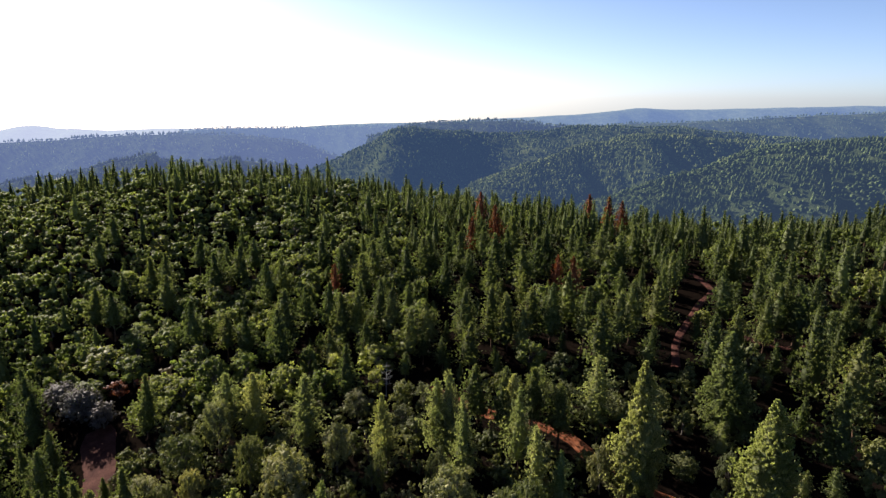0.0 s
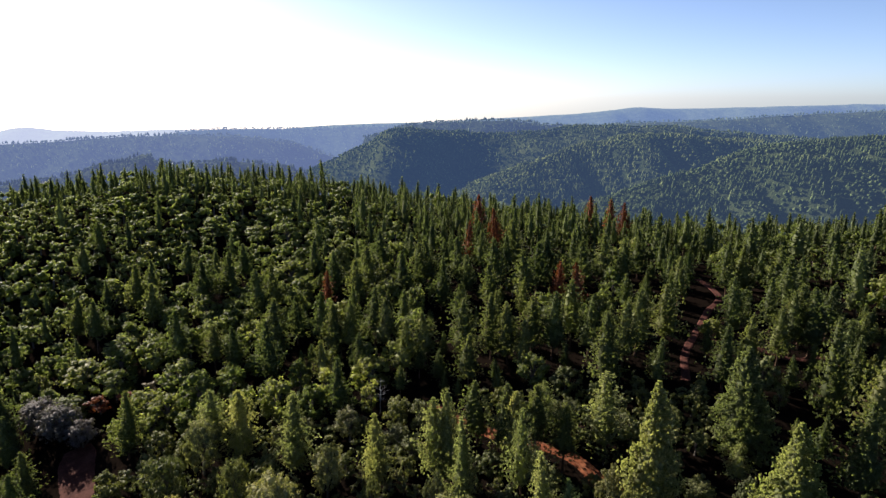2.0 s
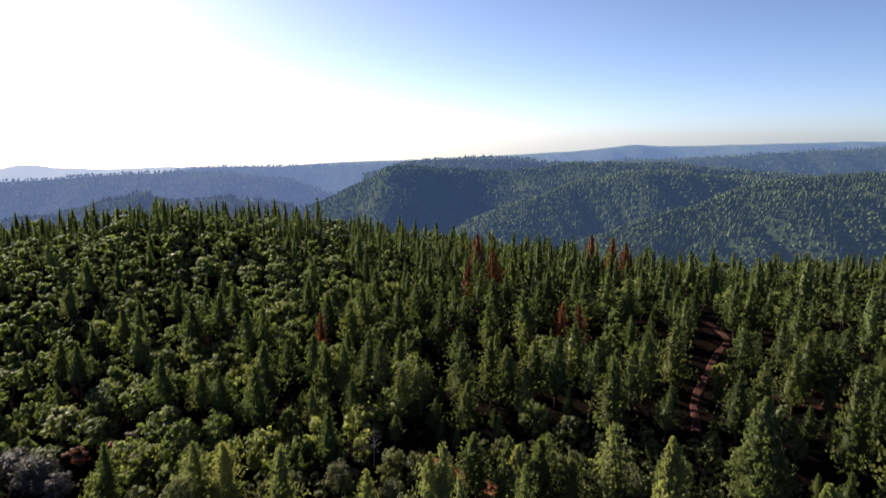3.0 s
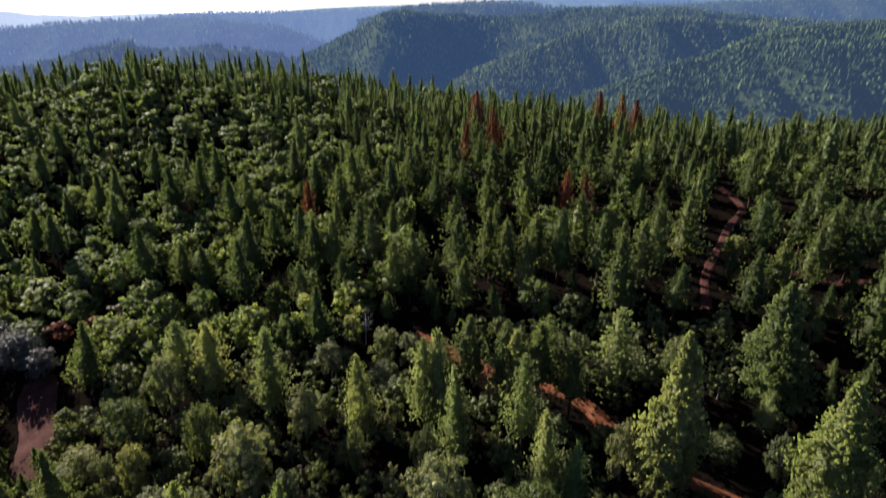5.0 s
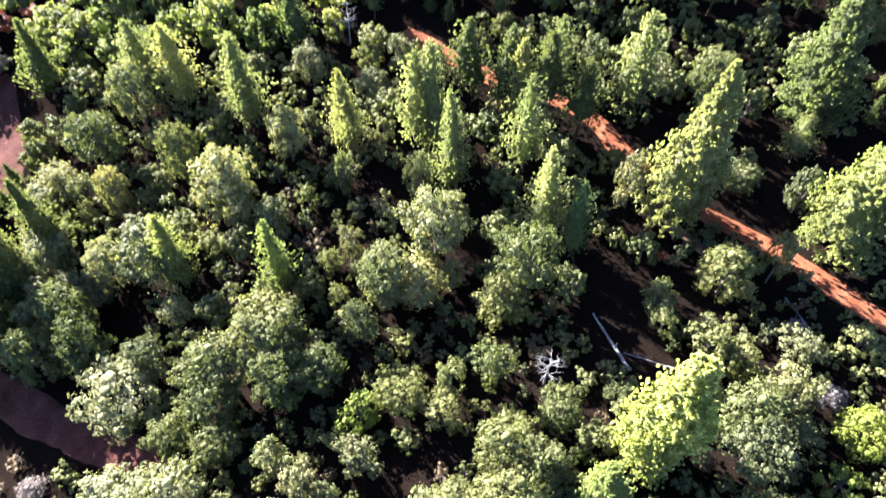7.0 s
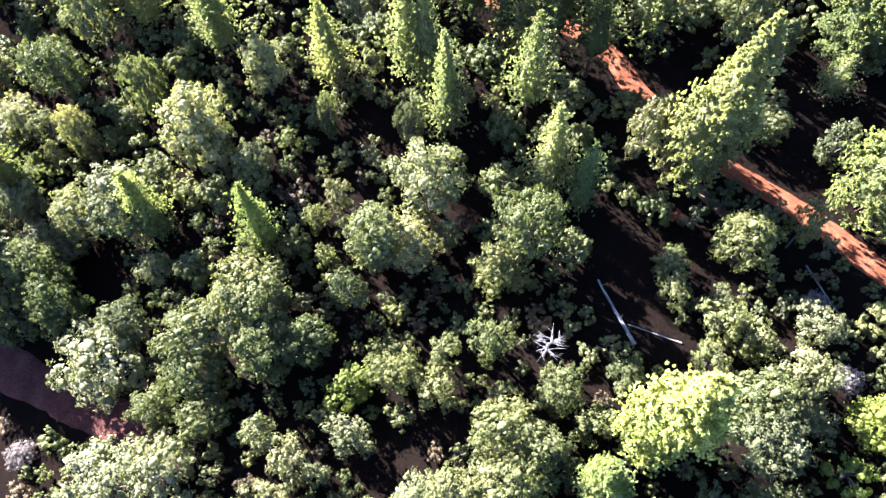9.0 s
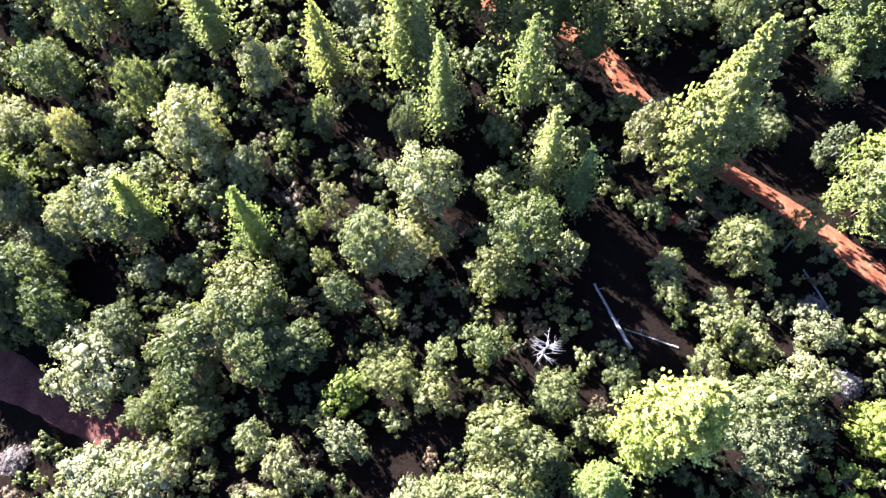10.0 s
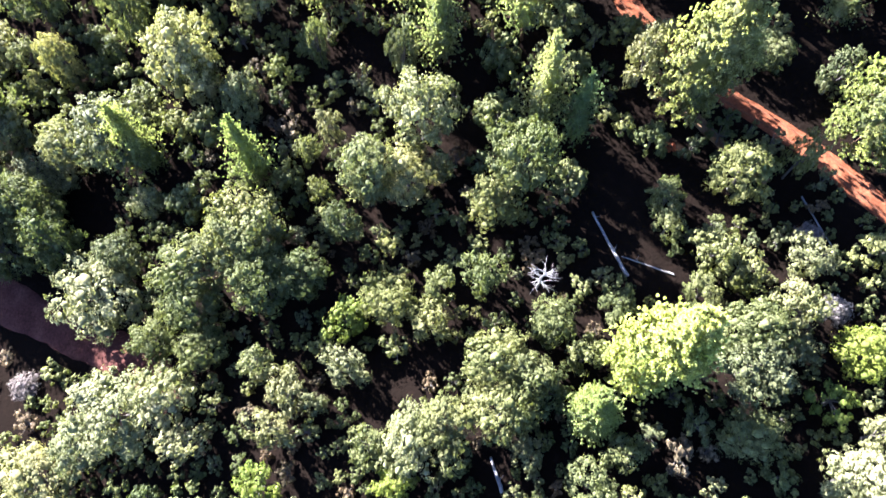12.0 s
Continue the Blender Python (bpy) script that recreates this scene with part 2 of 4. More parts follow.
            Fc.append((q + k, q + w, q + sides + w, q + sides + k))
    Fc.append(tuple(n + k for k in reversed(range(sides))))
    return (np.array(tv), tf), (np.concatenate([V, np.array(core)]), Fc)


def blob(level):
    bm = bmesh.new()
    bmesh.ops.create_icosphere(bm, subdivisions=level, radius=1.0)
    v = np.array([p.co[:] for p in bm.verts])
    f = np.array([[q.index for q in g.verts] for g in bm.faces])
    bm.free()
    return v, f


CORE = blob(1)


def oak_shape(seed, lobes, leaves, leaf, flat=0.75, gaps=0.0, limbs=True):
    """A broad tree 1 m in crown radius and 2 m high, to be scaled: trunk forking into limbs, and a crown of leaf sprays over uneven lobes."""
    rng = np.random.default_rng(seed)
    tv, tf = [], []
    cz = 1.12
    L = []
    for i in range(lobes):
        a = 2.4 * i + rng.normal(0, 0.35)
        f = math.sqrt((i + 0.4) / lobes)
        up = math.sqrt(max(0.0, 1 - f * f))
        r = rng.uniform(0.15, 0.33) * (1.1 - 0.25 * f)
        reach = 0.84 * f * rng.uniform(0.8, 1.15)
        L.append((reach * math.cos(a), reach * math.sin(a), cz + (up * rng.uniform(0.22, 0.66) - 0.30 * f * rng.uniform(0.2, 1.3)) * flat / 0.75, r))
    for i in range(max(3, lobes // 2)):
        a = 2.4 * i + rng.uniform(0, 1)
        f = rng.uniform(0.35, 0.72)
        L.append((f * math.cos(a), f * math.sin(a), cz - rng.uniform(0.30, 0.75), rng.uniform(0.2, 0.32)))
    L = np.array(L)
    fork = (rng.normal(0, 0.04), rng.normal(0, 0.04), 0.55)
    tube([(0, 0, -0.05), (0.01, 0, 0.12), fork], [0.10, 0.07, 0.06], 7, tv, tf)
    for x, y, z, r in L[: min(7, len(L)) if limbs else 0]:
        mid = (0.45 * x + rng.normal(0, 0.05), 0.45 * y + rng.normal(0, 0.05), 0.5 * (fork[2] + z))
        tube([fork, mid, (x, y, z)], [0.045, 0.028, 0.008], 4, tv, tf)
    bv, bf = CORE
    V, Fc, n = [], [], 0
    for x, y, z, r in L:
        wob = 1 + 0.45 * np.array([noise.noise(Vector(p * 2.3) + Vector((seed, x * 9, z * 9))) for p in bv])
        V.append(bv * (r * (0.47 if leaves > 3000 else 0.66 if leaves > 1000 else 0.82) * wob)[:, None] * np.array([1, 1, 0.85]) + [x, y, z])
        Fc.extend((bf + n).tolist())
        n += len(bv)
    # leaves over every lobe, half of them gathered in small loose clumps; each faces outwards, more or less
    share = L[:, 3] ** 2
    clumps = max(24, leaves // 45)
    own = rng.choice(len(L), clumps, p=share / share.sum())
    M = unit(rng.normal(0, 1, (clumps, 3)) + [0, 0, 0.35])
    K = L[own, :3] + M * (L[own, 3] * rng.uniform(0.85, 1.15, clumps))[:, None] * [1, 1, 0.85]
    wide = rng.uniform(0.05, 0.11, clumps) * (1.0 if leaves > 3000 else 1.5)
    half = leaves * (7 if leaves > 1000 else 3) // 10
    pick = rng.integers(0, clumps, half)
    N = unit(rng.normal(0, 1, (half, 3)) + 0.7 * M[pick])
    C = K[pick] + N * (wide[pick] * rng.uniform(0.4, 1.1, half))[:, None] * [1, 1, 0.8]
    N = unit(0.7 * N + M[pick])
    own = rng.choice(len(L), leaves - half, p=share / share.sum())
    M = unit(rng.normal(0, 1, (leaves - half, 3)) + [0, 0, 0.3])
    swell = np.array([noise.noise(Vector(p * 3.1) + Vector((seed, o, 0))) for p, o in zip(M, own)])
    C = np.concatenate([C, L[own, :3] + M * (L[own, 3] * (0.92 + 0.40 * swell) * rng.uniform(0.82, 1.08, leaves - half))[:, None] * [1, 1, 0.85]])
    N = np.concatenate([N, M])
    inside = np.zeros(leaves, bool)
    for x, y, z, r in L:
        inside |= np.linalg.norm((C - [x, y, z]) / [1, 1, 0.85], axis=1) < r * 0.62
    if gaps:
        inside |= rng.random(leaves) < gaps
    C, N = C[~inside], N[~inside]
    k = len(C)
    face = unit(0.7 * N + 0.5 * unit(C - [0, 0, cz - 0.35]) + rng.normal(0, 0.45, N.shape))
    T = unit(np.cross(face, rng.normal(0, 1, N.shape)))
    B = np.cross(face, T)
    s = (leaf * rng.uniform(0.6, 1.35, k))[:, None]
    Q = np.stack([C - (T * 0.85 + B * 0.6) * s, C + (T * 0.85 - B * 0.6) * s, C + B * s * 1.15], 1).reshape(-1, 3)
    V.append(Q)
    Fc.extend((np.arange(k * 3).reshape(-1, 3) + n).tolist())
    return (np.array(tv), tf), (np.concatenate(V), Fc)


# ---- ground ----
def spread(lo, hi, step, far, grow=1.16):
    """Grid lines: even between lo and hi, ever wider outside."""
    mid = list(np.arange(lo, hi + step, step))
    s, right = step, [mid[-1]]
    while right[-1] < far:
        s *= grow
        right.append(right[-1] + s)
    s, left = step, [mid[0]]
    while left[-1] > -far:
        s *= grow
        left.append(left[-1] - s)
    return np.array(left[:0:-1] + mid + right[1:])


def build_ground():
    xs, ys = spread(-190, 170, 3.0, 4900), spread(20, 370, 3.0, 4900)
    X, Y = np.meshgrid(xs, ys)
    Z = ground(X, Y)
    nx, ny = len(xs), len(ys)
    i = np.arange((ny - 1) * nx).reshape(ny - 1, nx)[:, :-1].ravel()
    F = np.stack([i, i + 1, i + nx + 1, i + nx], 1)
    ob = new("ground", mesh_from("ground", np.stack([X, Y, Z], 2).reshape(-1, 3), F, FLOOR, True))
    tagged(ob, "forest floor of needle litter and red soil, colour darkened for canopy shade", "ground", kind="structure")


build_ground()


def smooth_line(points, step=1.0):
    """Points along a smooth curve through the given ones."""
    P = [np.array(p, float) for p in points]
    P = [2 * P[0] - P[1]] + P + [2 * P[-1] - P[-2]]
    out = []
    for a, b, c, d in zip(P, P[1:], P[2:], P[3:]):
        n = max(2, int(np.linalg.norm(c - b) / step))
        for t in np.arange(n) / n:
            out.append(0.5 * (2 * b + (c - a) * t + (2 * a - 5 * b + 4 * c - d) * t * t + (3 * b - a - 3 * c + d) * t ** 3))
    out.append(P[-2])
    return np.array(out)


def strip(points, half, lift, seed, across=7, crown=0.0, shift=0.0):
    """A road-like strip on the ground with ragged edges."""
    rng = np.random.default_rng(seed)
    line = smooth_line(points)
    d = np.gradient(line, axis=0)
    n = np.stack([-d[:, 1], d[:, 0]], 1) / np.linalg.norm(d, axis=1)[:, None]
    wob = np.convolve(rng.normal(0, 1, len(line) + 8), np.ones(5) / 5, "same")[4:-4]
    V, F = [], []
    for k in range(across):
        f = 2 * k / (across - 1) - 1
        w = half * f * (1 + 0.22 * wob * abs(f)) + shift
        p = line + n * np.reshape(w, (-1, 1))
        z = ground(p[:, 0], p[:, 1]) + lift * (1 if abs(f) < 0.99 else -3) + crown * (1 - f * f)
        V.append(np.column_stack([p, z]))
    V = np.stack(V, 1)
    m = len(line)
    for i in range(m - 1):
        for k in range(across - 1):
            q = i * across + k
            F.append((q, q + 1, q + across + 1, q + across))
    return V.reshape(-1, 3), F


ROAD_A = [(-4.0, 152.0), (10.5, 138.4), (21.7, 131.0), (27.2, 125.5), (30.8, 118.4), (37.7, 109.0), (43.8, 103.5), (49.5, 97.9), (54.6, 91.5), (59.2, 86.4), (70.0, 77.0), (86.0, 68.0)]
VERGE = [(30.2, 113.0), (33.4, 108.2), (36.6, 103.2), (39.4, 99.2), (43.2, 94.6)]
ROAD_B = [(-30.0, 71.0), (-38.4, 77.5), (-47.0, 81.5), (-57.0, 86.0), (-68.0, 92.0), (-82.0, 96.0), (-100.0, 99.0)]
road = new("road_1", mesh_from("road", *strip(ROAD_A, 1.7, 0.10, 3, 9, 0.06), DIRT, True))
tagged(road, "narrow red dirt forest road with wheel ruts", "dirt road", kind="structure")
for k, off in enumerate((-0.7, 0.7)):
    rut = new("wheel_rut", mesh_from("wheel_rut", *strip(ROAD_A, 0.28, 0.17, 5 + k, 5, 0.0, off), RUT, True))
    rut.parent = road
road = new("road_2", mesh_from("road", *strip(ROAD_B, 3.6, 0.12, 4, 9, 0.05), SHADED_DIRT, True))
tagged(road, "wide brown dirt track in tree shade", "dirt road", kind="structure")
verge = new("verge", mesh_from("verge", *strip(VERGE, 0.9, 0.08, 14, 7), DRY_GRASS, True))
tagged(verge, "strip of tan dry grass beside the red dirt road", "grass verge", kind="structure")
SKID_TRAILS = [[(-92, 160), (-87, 150), (-82, 140), (-80, 130)], [(87, 222), (86, 202), (78, 190), (72, 180), (62, 164), (57, 150)], [(112, 196), (100, 194), (90, 186)], [(96, 158), (85, 158), (78, 166), (70, 170)]]
for k, line in enumerate(SKID_TRAILS):
    trail = new("dirt_trail", mesh_from("dirt_trail", *strip(line, (5.0, 1.4, 1.2, 1.3)[k], 0.09, 8 + k), SHADED_DIRT, True))
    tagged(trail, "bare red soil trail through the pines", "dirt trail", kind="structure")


# ---- hills and far ridges behind the crest ----
def hill(name, label, depth_y, crest, base, front, back, trees, tall, seed, haze_glow, detail, gully=0.5):
    """A wooded hill: a slope up to a crest line and down behind it, and the small trees that cover it, all tinted by a
    haze glow.
    """
    rng = np.random.default_rng(seed)
    gully = 0.15 if depth_y > 2400 else gully
    cx, cz = np.array(crest, float).T
    nx, nv = 140, 30
    xs = np.linspace(cx[0], cx[-1], nx)
    zc = np.interp(xs, cx, cz)
    ker = np.hanning(9)
    zc = np.convolve(np.pad(zc, 4, "edge"), ker / ker.sum(), "valid") - 0.6 * tall
    v = np.linspace(-1, 1, nv)
    rows = []
    for t in v:
        run = front if t < 0 else back
        y = depth_y + t * run + 0.10 * run * np.sin(xs / (0.35 * front) + seed)
        lift = (1 - abs(t) ** 1.35)
        g = np.array([noise.fractal(Vector((x / (front * 0.42) + 0.5 * t, t * 0.5 + seed, seed)), 1.0, 2.0, 4) for x in xs])
        z = base + (zc - base) * lift + gully * (zc - base) * g * (abs(t) * (1 - abs(t)) * 3.2)
        rows.append(np.column_stack([xs, y, z]))
    V = np.stack(rows)
    i = np.arange((nv - 1) * nx).reshape(nv - 1, nx)[:, :-1].ravel()
    green = leaf_material(name + "_woods", (0.040, 0.056, 0.022), (0.058, 0.077, 0.030), (0.082, 0.098, 0.040), 0.12, 14.0 / front, haze_glow, 0.9, 0.0)
    if trees:
        # darker copy of the same green: shade under the trees put into the ground
        under = leaf_material(name + "_floor", (0.024, 0.033, 0.014), (0.036, 0.047, 0.020), (0.050, 0.061, 0.026), 0.05, 14.0 / front, haze_glow, 0.9, 0.0)
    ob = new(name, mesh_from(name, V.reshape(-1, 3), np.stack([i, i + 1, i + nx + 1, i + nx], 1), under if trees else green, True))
    tagged(ob, label, "hill", kind="structure")
    if not trees:
        return
    fi, fx = rng.random(trees) * (nv * 0.62 - 1), rng.random(trees) * (nx - 2)
    a, b = fi.astype(int), fx.astype(int)
    fa, fb = (fi - a)[:, None], (fx - b)[:, None]
    P = (V[a, b] * (1 - fa) + V[a + 1, b] * fa) * (1 - fb) + (V[a, b + 1] * (1 - fa) + V[a + 1, b + 1] * fa) * fb
    crest_n = trees // 14
    P[:crest_n] = V[nv // 2, rng.integers(0, nx, crest_n)] + rng.normal(0, 3, (crest_n, 3)) * [1, 1, 0]
    # rows of broad low crowns and of slim pointed ones
    H = tall * rng.uniform(0.65, 1.1, trees)
    broad = np.array([noise.noise(Vector((p[0] / 90, p[1] / 90, seed))) for p in P]) > -0.02
    H[broad] *= 0.55
    Rr = np.where(broad, H * 0.60, H * 0.30)
    rings = detail
    vv, ff, n = [], [], 0
    k = np.arange(rings)
    for p, h, r, o in zip(P, H, Rr, broad):
        ang = 6.283 * k / rings + rng.uniform(0, 6)
        jag = rng.uniform(0.7, 1.25, (2, rings))
        low = np.column_stack([np.cos(ang) * r * jag[0], np.sin(ang) * r * jag[0], np.full(rings, (0.35 if o else 0.22) * h)])
        top = np.column_stack([np.cos(ang + 0.4) * r * jag[1] * (0.8 if o else 0.55), np.sin(ang + 0.4) * r * jag[1] * (0.8 if o else 0.55), np.full(rings, (0.8 if o else 0.6) * h) * rng.uniform(0.88, 1.1, rings)])
        vv.append(np.concatenate([low, top, [[0, 0, h]]]) + p)
        for q in range(rings):
            w = (q + 1) % rings
            ff += [(n + q, n + w, n + rings + w, n + rings + q), (n + rings + q, n + rings + w, n + 2 * rings)]
        n += 2 * rings + 1
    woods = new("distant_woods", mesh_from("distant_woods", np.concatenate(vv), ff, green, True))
    tagged(woods, "distant mixed pine and oak woods covering a hillside", "woods", kind="stuff")


# the last colour of each hill is its haze, given off as glow
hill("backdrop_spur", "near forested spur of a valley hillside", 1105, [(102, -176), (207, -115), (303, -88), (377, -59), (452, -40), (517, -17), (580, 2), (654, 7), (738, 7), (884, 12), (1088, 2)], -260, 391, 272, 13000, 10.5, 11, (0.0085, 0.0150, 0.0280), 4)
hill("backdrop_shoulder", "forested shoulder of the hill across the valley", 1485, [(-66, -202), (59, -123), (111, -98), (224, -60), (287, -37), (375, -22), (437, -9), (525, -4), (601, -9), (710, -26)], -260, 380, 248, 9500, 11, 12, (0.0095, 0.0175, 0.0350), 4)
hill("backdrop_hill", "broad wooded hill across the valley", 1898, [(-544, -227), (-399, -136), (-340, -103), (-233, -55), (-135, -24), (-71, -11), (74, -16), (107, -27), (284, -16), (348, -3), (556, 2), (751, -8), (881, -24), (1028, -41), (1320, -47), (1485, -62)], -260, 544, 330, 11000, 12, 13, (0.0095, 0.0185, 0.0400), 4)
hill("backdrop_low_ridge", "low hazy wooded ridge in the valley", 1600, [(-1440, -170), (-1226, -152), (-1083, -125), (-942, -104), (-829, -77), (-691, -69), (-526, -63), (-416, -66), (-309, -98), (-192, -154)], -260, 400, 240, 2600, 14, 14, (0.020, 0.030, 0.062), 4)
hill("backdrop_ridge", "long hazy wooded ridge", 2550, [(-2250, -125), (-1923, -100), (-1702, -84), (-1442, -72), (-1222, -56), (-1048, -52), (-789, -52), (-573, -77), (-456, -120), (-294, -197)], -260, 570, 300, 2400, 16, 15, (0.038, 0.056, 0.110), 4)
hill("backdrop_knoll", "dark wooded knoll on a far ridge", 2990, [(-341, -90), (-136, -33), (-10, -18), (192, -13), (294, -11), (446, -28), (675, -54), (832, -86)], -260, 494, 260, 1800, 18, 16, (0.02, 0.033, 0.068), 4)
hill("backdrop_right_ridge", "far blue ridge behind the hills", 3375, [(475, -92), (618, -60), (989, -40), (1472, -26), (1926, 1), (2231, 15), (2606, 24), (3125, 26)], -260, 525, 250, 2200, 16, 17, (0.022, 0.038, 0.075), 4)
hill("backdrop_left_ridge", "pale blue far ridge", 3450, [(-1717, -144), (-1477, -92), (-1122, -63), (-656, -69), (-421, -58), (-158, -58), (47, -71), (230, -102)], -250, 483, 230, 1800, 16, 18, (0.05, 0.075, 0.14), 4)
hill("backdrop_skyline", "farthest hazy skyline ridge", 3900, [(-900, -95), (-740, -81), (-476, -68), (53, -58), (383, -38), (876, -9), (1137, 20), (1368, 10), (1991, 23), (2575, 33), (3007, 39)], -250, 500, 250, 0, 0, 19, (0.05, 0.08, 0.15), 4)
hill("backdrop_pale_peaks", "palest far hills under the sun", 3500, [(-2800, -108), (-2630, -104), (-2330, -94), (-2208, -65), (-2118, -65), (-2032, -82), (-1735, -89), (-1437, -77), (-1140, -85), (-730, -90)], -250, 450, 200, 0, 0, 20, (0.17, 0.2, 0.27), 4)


# ---- kinds of tree, each in a few shapes ----
def part(name, me, parent, label=""):
    ob = new(name, me)
    ob.parent = parent
    return tagged(ob, label)


def kinds(name, shapes, wood, leaf):
    made = []
    for s in shapes:
        (tv, tf), (cv, cf) = s
        made.append((mesh_from(name + "_trunk", tv, tf, wood, True), mesh_from(name + "_crown", cv, cf, leaf, True)))
    return made


pine_giant = [pine_shape(45, 36, 19, 12, 11, 0.0150, 1.15, 0.10, 0.12, 0.85)]
pine_dome = [pine_shape(46, 36, 21, 13, 11, 0.0165, 1.0, 0.06, 0.07, 0.52)]
pine_near = [pine_shape(s, 21, 12, 9, 9, 0.021, f, st, rg, 0.76) for s, f, st, rg in ((41, 1.1, 0.10, 0.36), (42, 1.02, 0.16, 0.44), (43, 1.14, 0.14, 0.38), (44, 1.06, 0.20, 0.48))]
pine_hi = [pine_shape(s, 21, 12, 5, 6, 0.027, f, st, rg, 0.8) for s, f, st, rg in ((1, 1.02, 0.18, 0.30), (2, 0.95, 0.27, 0.40), (3, 1.08, 0.22, 0.32), (4, 0.95, 0.34, 0.46), (5, 1.05, 0.25, 0.36))]
pine_mid = [pine_shape(s, 24, 11, 4, 4, 0.032, f, st, rg, 0.82) for s, f, st, rg in ((6, 1.0, 0.18, 0.30), (7, 0.92, 0.28, 0.45), (8, 1.08, 0.22, 0.34), (9, 0.95, 0.34, 0.5))]
pine_low = [pine_shape(s, 15, 7, 3, 3, 0.044, f, st, rg, 0.78) for s, f, st, rg in ((10, 0.95, 0.16, 0.3), (11, 0.85, 0.26, 0.5), (12, 1.0, 0.2, 0.4), (13, 0.9, 0.34, 0.55))]
oak_hi = [oak_shape(s, n, 11000, lf, fl) for s, n, lf, fl in ((1, 30, 0.025, 0.75), (2, 38, 0.024, 0.65), (3, 26, 0.026, 0.9), (4, 42, 0.023, 0.7), (5, 34, 0.024, 0.8))]
oak_mid = [oak_shape(s, n, 2400, 0.044, fl) for s, n, fl in ((6, 20, 0.75), (7, 24, 0.65), (8, 17, 0.9), (9, 22, 0.8))]
oak_low = [oak_shape(s, n, 560, 0.058, fl, 0.0, False) for s, n, fl in ((10, 10, 0.75), (11, 12, 0.65), (12, 9, 0.9), (13, 13, 0.7))]
oak_small = [oak_shape(s, n, 5200, 0.034, fl) for s, n, fl in ((14, 18, 0.85), (15, 22, 0.75), (16, 15, 1.0), (17, 20, 0.9))]
bush_low = [oak_shape(s, n, 320, 0.088, 1.0, 0.0, False) for s, n in ((24, 6), (25, 8), (26, 7))]
bush_hi = [oak_shape(s, n, 1200, 0.050, 1.0, 0.05) for s, n in ((21, 8), (22, 10), (23, 7))]

PINES_HI, PINES_MID = kinds("pine", pine_hi, BARK, PINE), kinds("pine", pine_mid, BARK, PINE)
GIANT_PINE, PALE_PINE = kinds("pine", pine_giant, BARK, PINE_BRIGHT), kinds("pine", pine_dome, BARK, PINE_PALE)
TALL_PINE = kinds("pine", pine_giant, BARK, PINE_LIGHT)
PINES_NEAR = kinds("pine", pine_near, BARK, PINE_LIGHT)
BRIGHT_PINES, FIRS = kinds("pine", pine_near[:3], BARK, PINE_BRIGHT), kinds("fir", pine_near[1:3], BARK, FIR)
DEAD_PINES = kinds("dead_pine", pine_mid, BARK, DEAD_NEEDLES)
OAKS_HI, OAKS_MID = kinds("oak", oak_hi, OAK_BARK, OAK), kinds("oak", oak_mid, OAK_BARK, OAK)
GREY_OAKS, BRIGHT_OAKS, PALE_OAKS = kinds("oak", oak_hi, OAK_BARK, OAK_GREY), kinds("oak", oak_hi[:2], OAK_BARK, OAK_BRIGHT), kinds("oak", oak_hi, OAK_BARK, OAK_PALE)
SMALL = [(big, kinds("oak", oak_small, OAK_BARK, leaf)) for big, leaf in ((OAKS_HI, OAK), (GREY_OAKS, OAK_GREY), (BRIGHT_OAKS, OAK_BRIGHT), (PALE_OAKS, OAK_PALE))]
BUSHES = {"green": kinds("shrub", bush_hi, OAK_BARK, OAK), "grey": kinds("shrub", bush_hi, OAK_BARK, OAK_GREY), "bright": kinds("shrub", bush_hi, OAK_BARK, OAK_BRIGHT), "brown": kinds("shrub", bush_hi, OAK_BARK, BROWN_BRUSH), "twigs": kinds("shrub", oak_hi[:3], OAK_BARK, GREY_BRUSH), "rust": kinds("shrub", bush_hi, OAK_BARK, DEAD_NEEDLES)}
FAR_OAKS = kinds("oak", oak_mid, OAK_BARK, OAK_HAZED)
trees_rng = random.Random(7)


def stand(name, shapes, x, y, h, r, label, category, group, pine=True, lean=0.03):
    """One tree on the ground: an empty at its foot with its trunk and its crown."""
    for big, small in SMALL:
        if shapes is big and r < 3.5:
            shapes = small
            break
    trunk, crown = trees_rng.choice(shapes)
    top = tagged(new(name), label, category, group)
    turn = Euler((trees_rng.gauss(0, lean), trees_rng.gauss(0, lean), trees_rng.uniform(0, 6.28)))
    size = (r / 0.235, r / 0.235, h) if pine else (r / 1.05 * trees_rng.uniform(0.85, 1.2), r / 1.05 * trees_rng.uniform(0.85, 1.15), h / 1.95)
    top.matrix_basis = Matrix.LocRotScale((x, y, float(ground(x, y)) - 0.15), turn, size)
    part("trunk", trunk, top)
    part("crown", crown, top)
    return top


